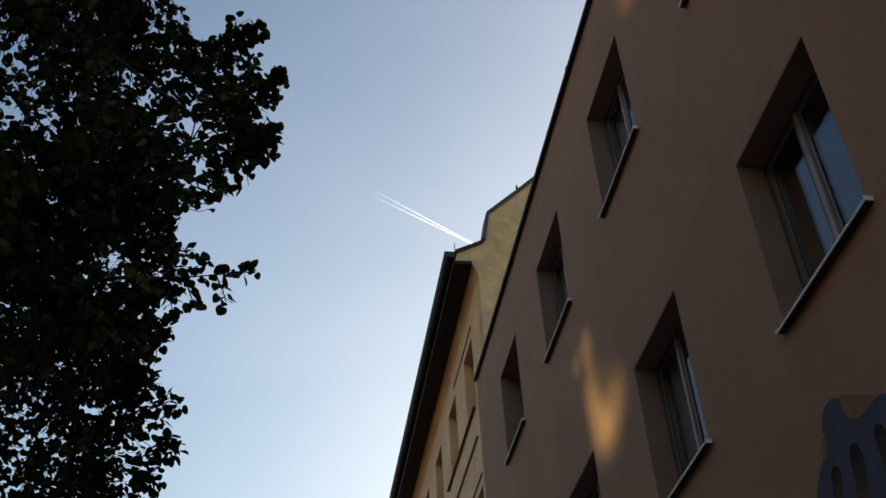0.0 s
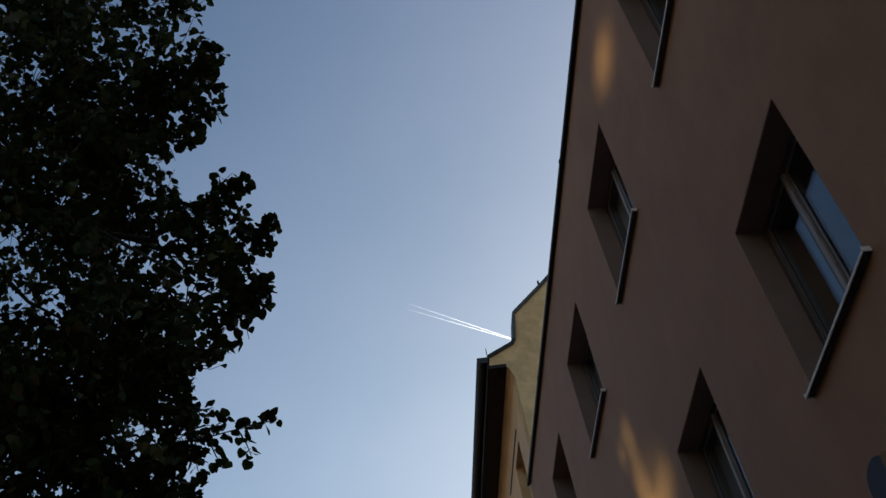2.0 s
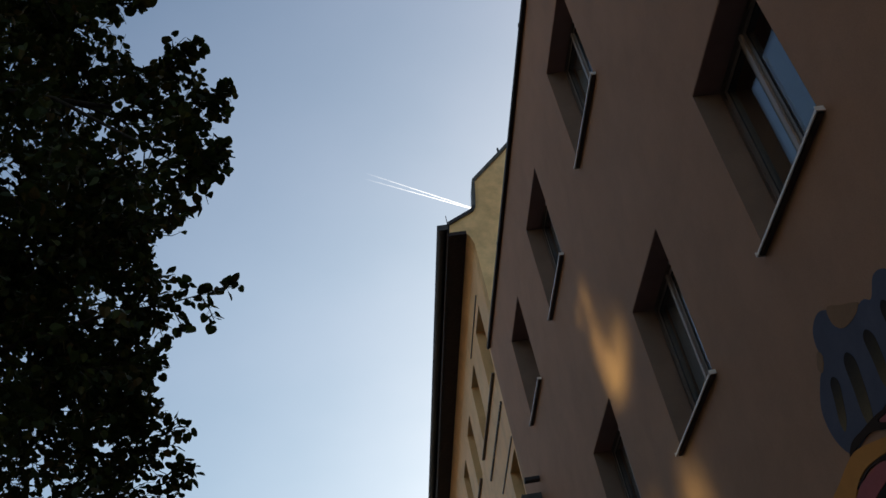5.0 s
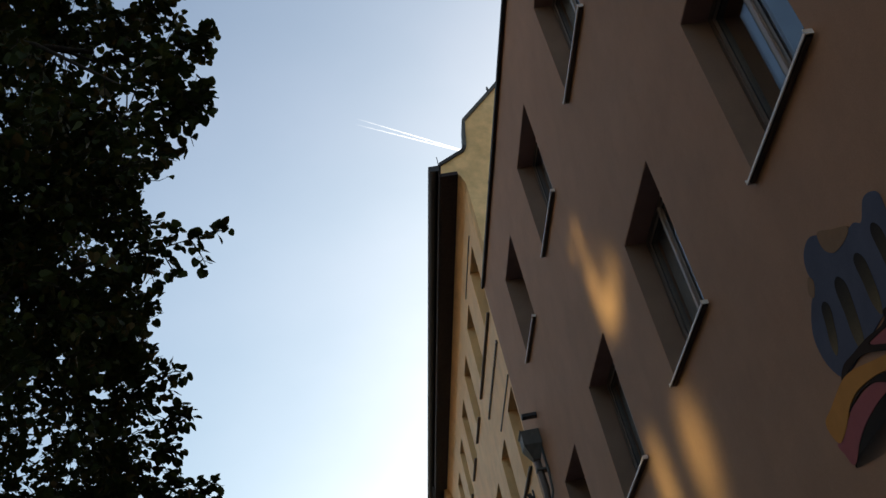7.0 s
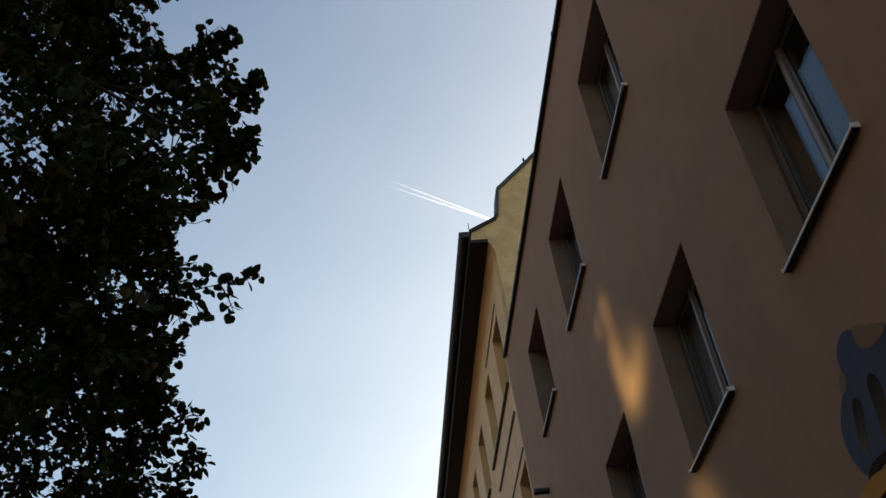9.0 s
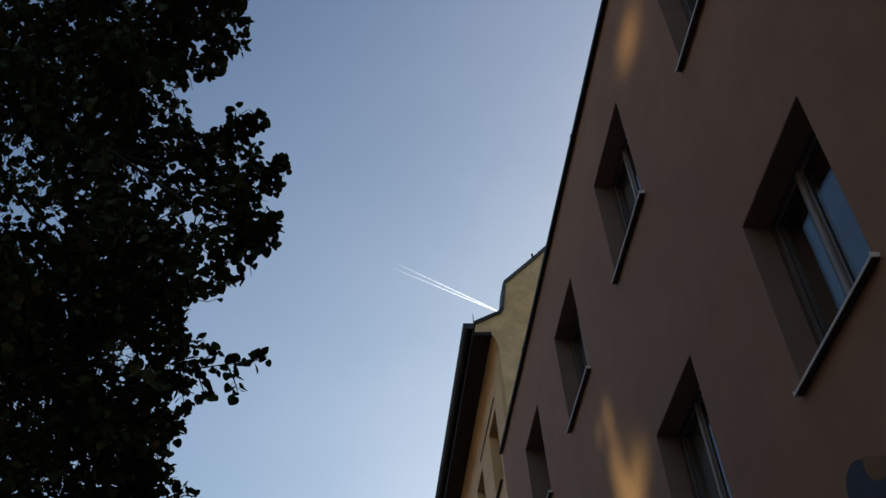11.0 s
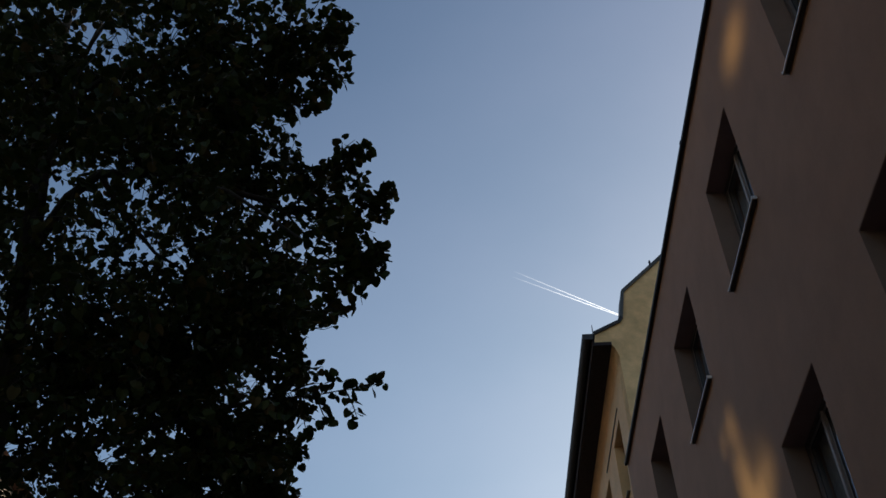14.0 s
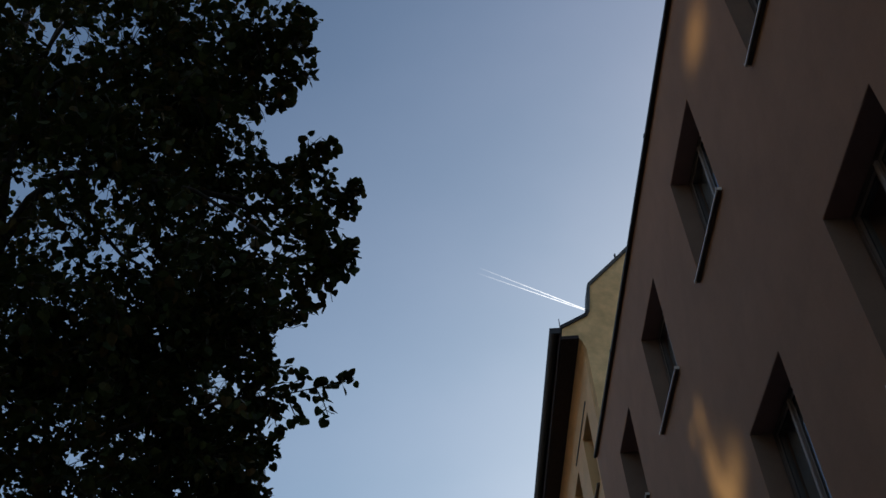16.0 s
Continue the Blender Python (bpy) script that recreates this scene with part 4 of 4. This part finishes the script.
RIM_LOBES = [(-0.29, 5.17, 7.23, 0.098), (-0.36, 5.24, 7.16, 0.098), (-0.27, 4.23, 5.78, 0.076), (-0.32, 4.29, 5.72, 0.087), (-0.59, 4.14, 8.00, 0.140), (-0.62, 4.30, 7.90, 0.140), (-0.69, 4.49, 7.75, 0.133), (-0.83, 4.62, 7.63, 0.140), (-0.83, 7.18, 4.57, 0.168), (-0.94, 6.66, 5.52, 0.182), (-1.05, 6.90, 5.09, 0.224), (-1.01, 7.18, 4.50, 0.224), (-1.11, 6.58, 5.88, 0.252), (-1.36, 7.28, 4.83, 0.378)]
FILL_LOBES = [(-1.01, 4.48, 8.05, 0.336), (-0.97, 5.38, 7.52, 0.336), (-0.55, 4.23, 5.91, 0.197), (-1.72, 6.36, 6.70, 0.392), (-1.23, 6.34, 6.39, 0.238), (-1.64, 6.16, 6.96, 0.490), (-1.22, 6.01, 6.81, 0.294), (-1.12, 6.36, 6.44, 0.252), (-1.44, 6.69, 6.14, 0.392), (-1.23, 6.68, 5.42, 0.252)]
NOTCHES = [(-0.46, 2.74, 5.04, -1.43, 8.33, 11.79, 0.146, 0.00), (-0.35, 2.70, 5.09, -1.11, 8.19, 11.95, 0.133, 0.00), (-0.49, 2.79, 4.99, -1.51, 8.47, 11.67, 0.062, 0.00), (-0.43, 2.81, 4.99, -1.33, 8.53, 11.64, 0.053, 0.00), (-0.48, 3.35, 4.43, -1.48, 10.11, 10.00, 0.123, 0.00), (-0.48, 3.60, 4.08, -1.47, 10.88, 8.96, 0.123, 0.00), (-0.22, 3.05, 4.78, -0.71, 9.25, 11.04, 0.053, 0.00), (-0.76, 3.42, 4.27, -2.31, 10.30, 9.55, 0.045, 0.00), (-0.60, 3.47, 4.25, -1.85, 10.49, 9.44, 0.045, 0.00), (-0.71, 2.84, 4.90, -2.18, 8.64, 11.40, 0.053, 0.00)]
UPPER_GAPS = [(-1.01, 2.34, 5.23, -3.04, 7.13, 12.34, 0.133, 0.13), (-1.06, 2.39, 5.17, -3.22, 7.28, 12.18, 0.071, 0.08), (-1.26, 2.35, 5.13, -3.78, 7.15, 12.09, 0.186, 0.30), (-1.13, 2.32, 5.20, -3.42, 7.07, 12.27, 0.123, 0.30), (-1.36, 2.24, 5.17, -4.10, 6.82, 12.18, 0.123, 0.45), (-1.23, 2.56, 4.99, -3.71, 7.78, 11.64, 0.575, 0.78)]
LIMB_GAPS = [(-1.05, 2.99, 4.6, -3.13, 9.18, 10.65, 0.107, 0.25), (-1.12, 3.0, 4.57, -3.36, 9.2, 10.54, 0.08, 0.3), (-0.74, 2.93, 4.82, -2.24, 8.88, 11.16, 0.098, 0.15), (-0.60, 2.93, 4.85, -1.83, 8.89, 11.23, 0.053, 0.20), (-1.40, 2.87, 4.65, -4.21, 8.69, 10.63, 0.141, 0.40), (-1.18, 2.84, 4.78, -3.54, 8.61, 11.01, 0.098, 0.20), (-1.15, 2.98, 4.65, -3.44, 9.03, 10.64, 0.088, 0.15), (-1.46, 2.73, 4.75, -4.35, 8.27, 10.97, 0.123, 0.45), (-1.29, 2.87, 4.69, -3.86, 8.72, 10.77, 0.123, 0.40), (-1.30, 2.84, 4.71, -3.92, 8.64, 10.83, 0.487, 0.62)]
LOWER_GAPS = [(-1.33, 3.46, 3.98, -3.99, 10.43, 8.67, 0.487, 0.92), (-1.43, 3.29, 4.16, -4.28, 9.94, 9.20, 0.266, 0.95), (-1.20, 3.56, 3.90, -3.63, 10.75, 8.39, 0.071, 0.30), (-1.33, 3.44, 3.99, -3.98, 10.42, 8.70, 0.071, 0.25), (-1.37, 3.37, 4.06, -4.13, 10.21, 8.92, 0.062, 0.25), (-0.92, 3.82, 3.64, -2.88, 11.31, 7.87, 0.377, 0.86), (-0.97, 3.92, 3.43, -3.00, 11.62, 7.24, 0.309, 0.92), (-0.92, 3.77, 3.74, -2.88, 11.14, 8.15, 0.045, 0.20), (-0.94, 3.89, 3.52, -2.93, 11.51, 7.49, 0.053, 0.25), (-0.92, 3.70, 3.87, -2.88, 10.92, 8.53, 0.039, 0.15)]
EDGE_LOBES = [(-1.94, 4.44, 8.84, 0.40), (-1.57, 4.40, 8.95, 0.40), (-1.20, 4.42, 9.01, 0.40), (-0.90, 4.43, 9.06, 0.30), (-2.00, 4.74, 8.62, 0.40), (-2.06, 4.24, 8.92, 0.40), (-3.10, 6.72, 6.25, 0.36), (-2.72, 6.94, 6.16, 0.36), (-3.14, 6.46, 6.58, 0.36), (-2.36, 7.08, 6.14, 0.36), (-2.03, 7.12, 6.24, 0.36)]
MIDDLE_LOBES = [(-2.87, 6.27, 7.00, 0.400), (-2.52, 6.43, 6.99, 0.400), (-2.88, 6.54, 6.67, 0.400), (-2.41, 6.65, 6.76, 0.400), (-3.03, 6.36, 6.81, 0.400), (-2.68, 6.49, 6.83, 0.400), (-2.20, 6.57, 6.96, 0.400), (-0.51, 4.28, 5.62, 0.148), (-0.41, 4.22, 5.70, 0.133), (-0.62, 4.38, 5.52, 0.156), (-0.73, 4.37, 5.39, 0.148), (-0.98, 5.76, 6.23, 0.170), (-1.02, 5.88, 5.56, 0.170), (-0.66, 4.18, 7.72, 0.200), (-0.70, 4.36, 7.60, 0.180)]
BACK_LOBES = [(-2.76, 4.68, 8.11, 0.378), (-2.44, 4.79, 8.17, 0.378), (-2.76, 5.01, 7.86, 0.378), (-2.07, 6.57, 6.99, 0.434), (-1.86, 6.99, 6.51, 0.434), (-2.16, 6.76, 6.70, 0.434), (-1.96, 7.18, 6.18, 0.434), (-2.73, 5.11, 8.18, 0.434), (-2.37, 5.08, 8.33, 0.434), (-2.83, 6.37, 6.88, 0.434), (-2.46, 6.30, 7.14, 0.434), (-1.95, 5.10, 8.46, 0.434), (-1.72, 6.47, 7.23, 0.434), (-2.04, 7.81, 5.04, 0.434), (-1.79, 7.91, 4.97, 0.434), (-2.18, 7.73, 5.13, 0.434), (-1.82, 7.77, 5.25, 0.434), (-1.76, 7.41, 5.94, 0.434), (-1.65, 7.67, 5.55, 0.434), (-1.85, 7.03, 6.50, 0.434)]
build_tree()

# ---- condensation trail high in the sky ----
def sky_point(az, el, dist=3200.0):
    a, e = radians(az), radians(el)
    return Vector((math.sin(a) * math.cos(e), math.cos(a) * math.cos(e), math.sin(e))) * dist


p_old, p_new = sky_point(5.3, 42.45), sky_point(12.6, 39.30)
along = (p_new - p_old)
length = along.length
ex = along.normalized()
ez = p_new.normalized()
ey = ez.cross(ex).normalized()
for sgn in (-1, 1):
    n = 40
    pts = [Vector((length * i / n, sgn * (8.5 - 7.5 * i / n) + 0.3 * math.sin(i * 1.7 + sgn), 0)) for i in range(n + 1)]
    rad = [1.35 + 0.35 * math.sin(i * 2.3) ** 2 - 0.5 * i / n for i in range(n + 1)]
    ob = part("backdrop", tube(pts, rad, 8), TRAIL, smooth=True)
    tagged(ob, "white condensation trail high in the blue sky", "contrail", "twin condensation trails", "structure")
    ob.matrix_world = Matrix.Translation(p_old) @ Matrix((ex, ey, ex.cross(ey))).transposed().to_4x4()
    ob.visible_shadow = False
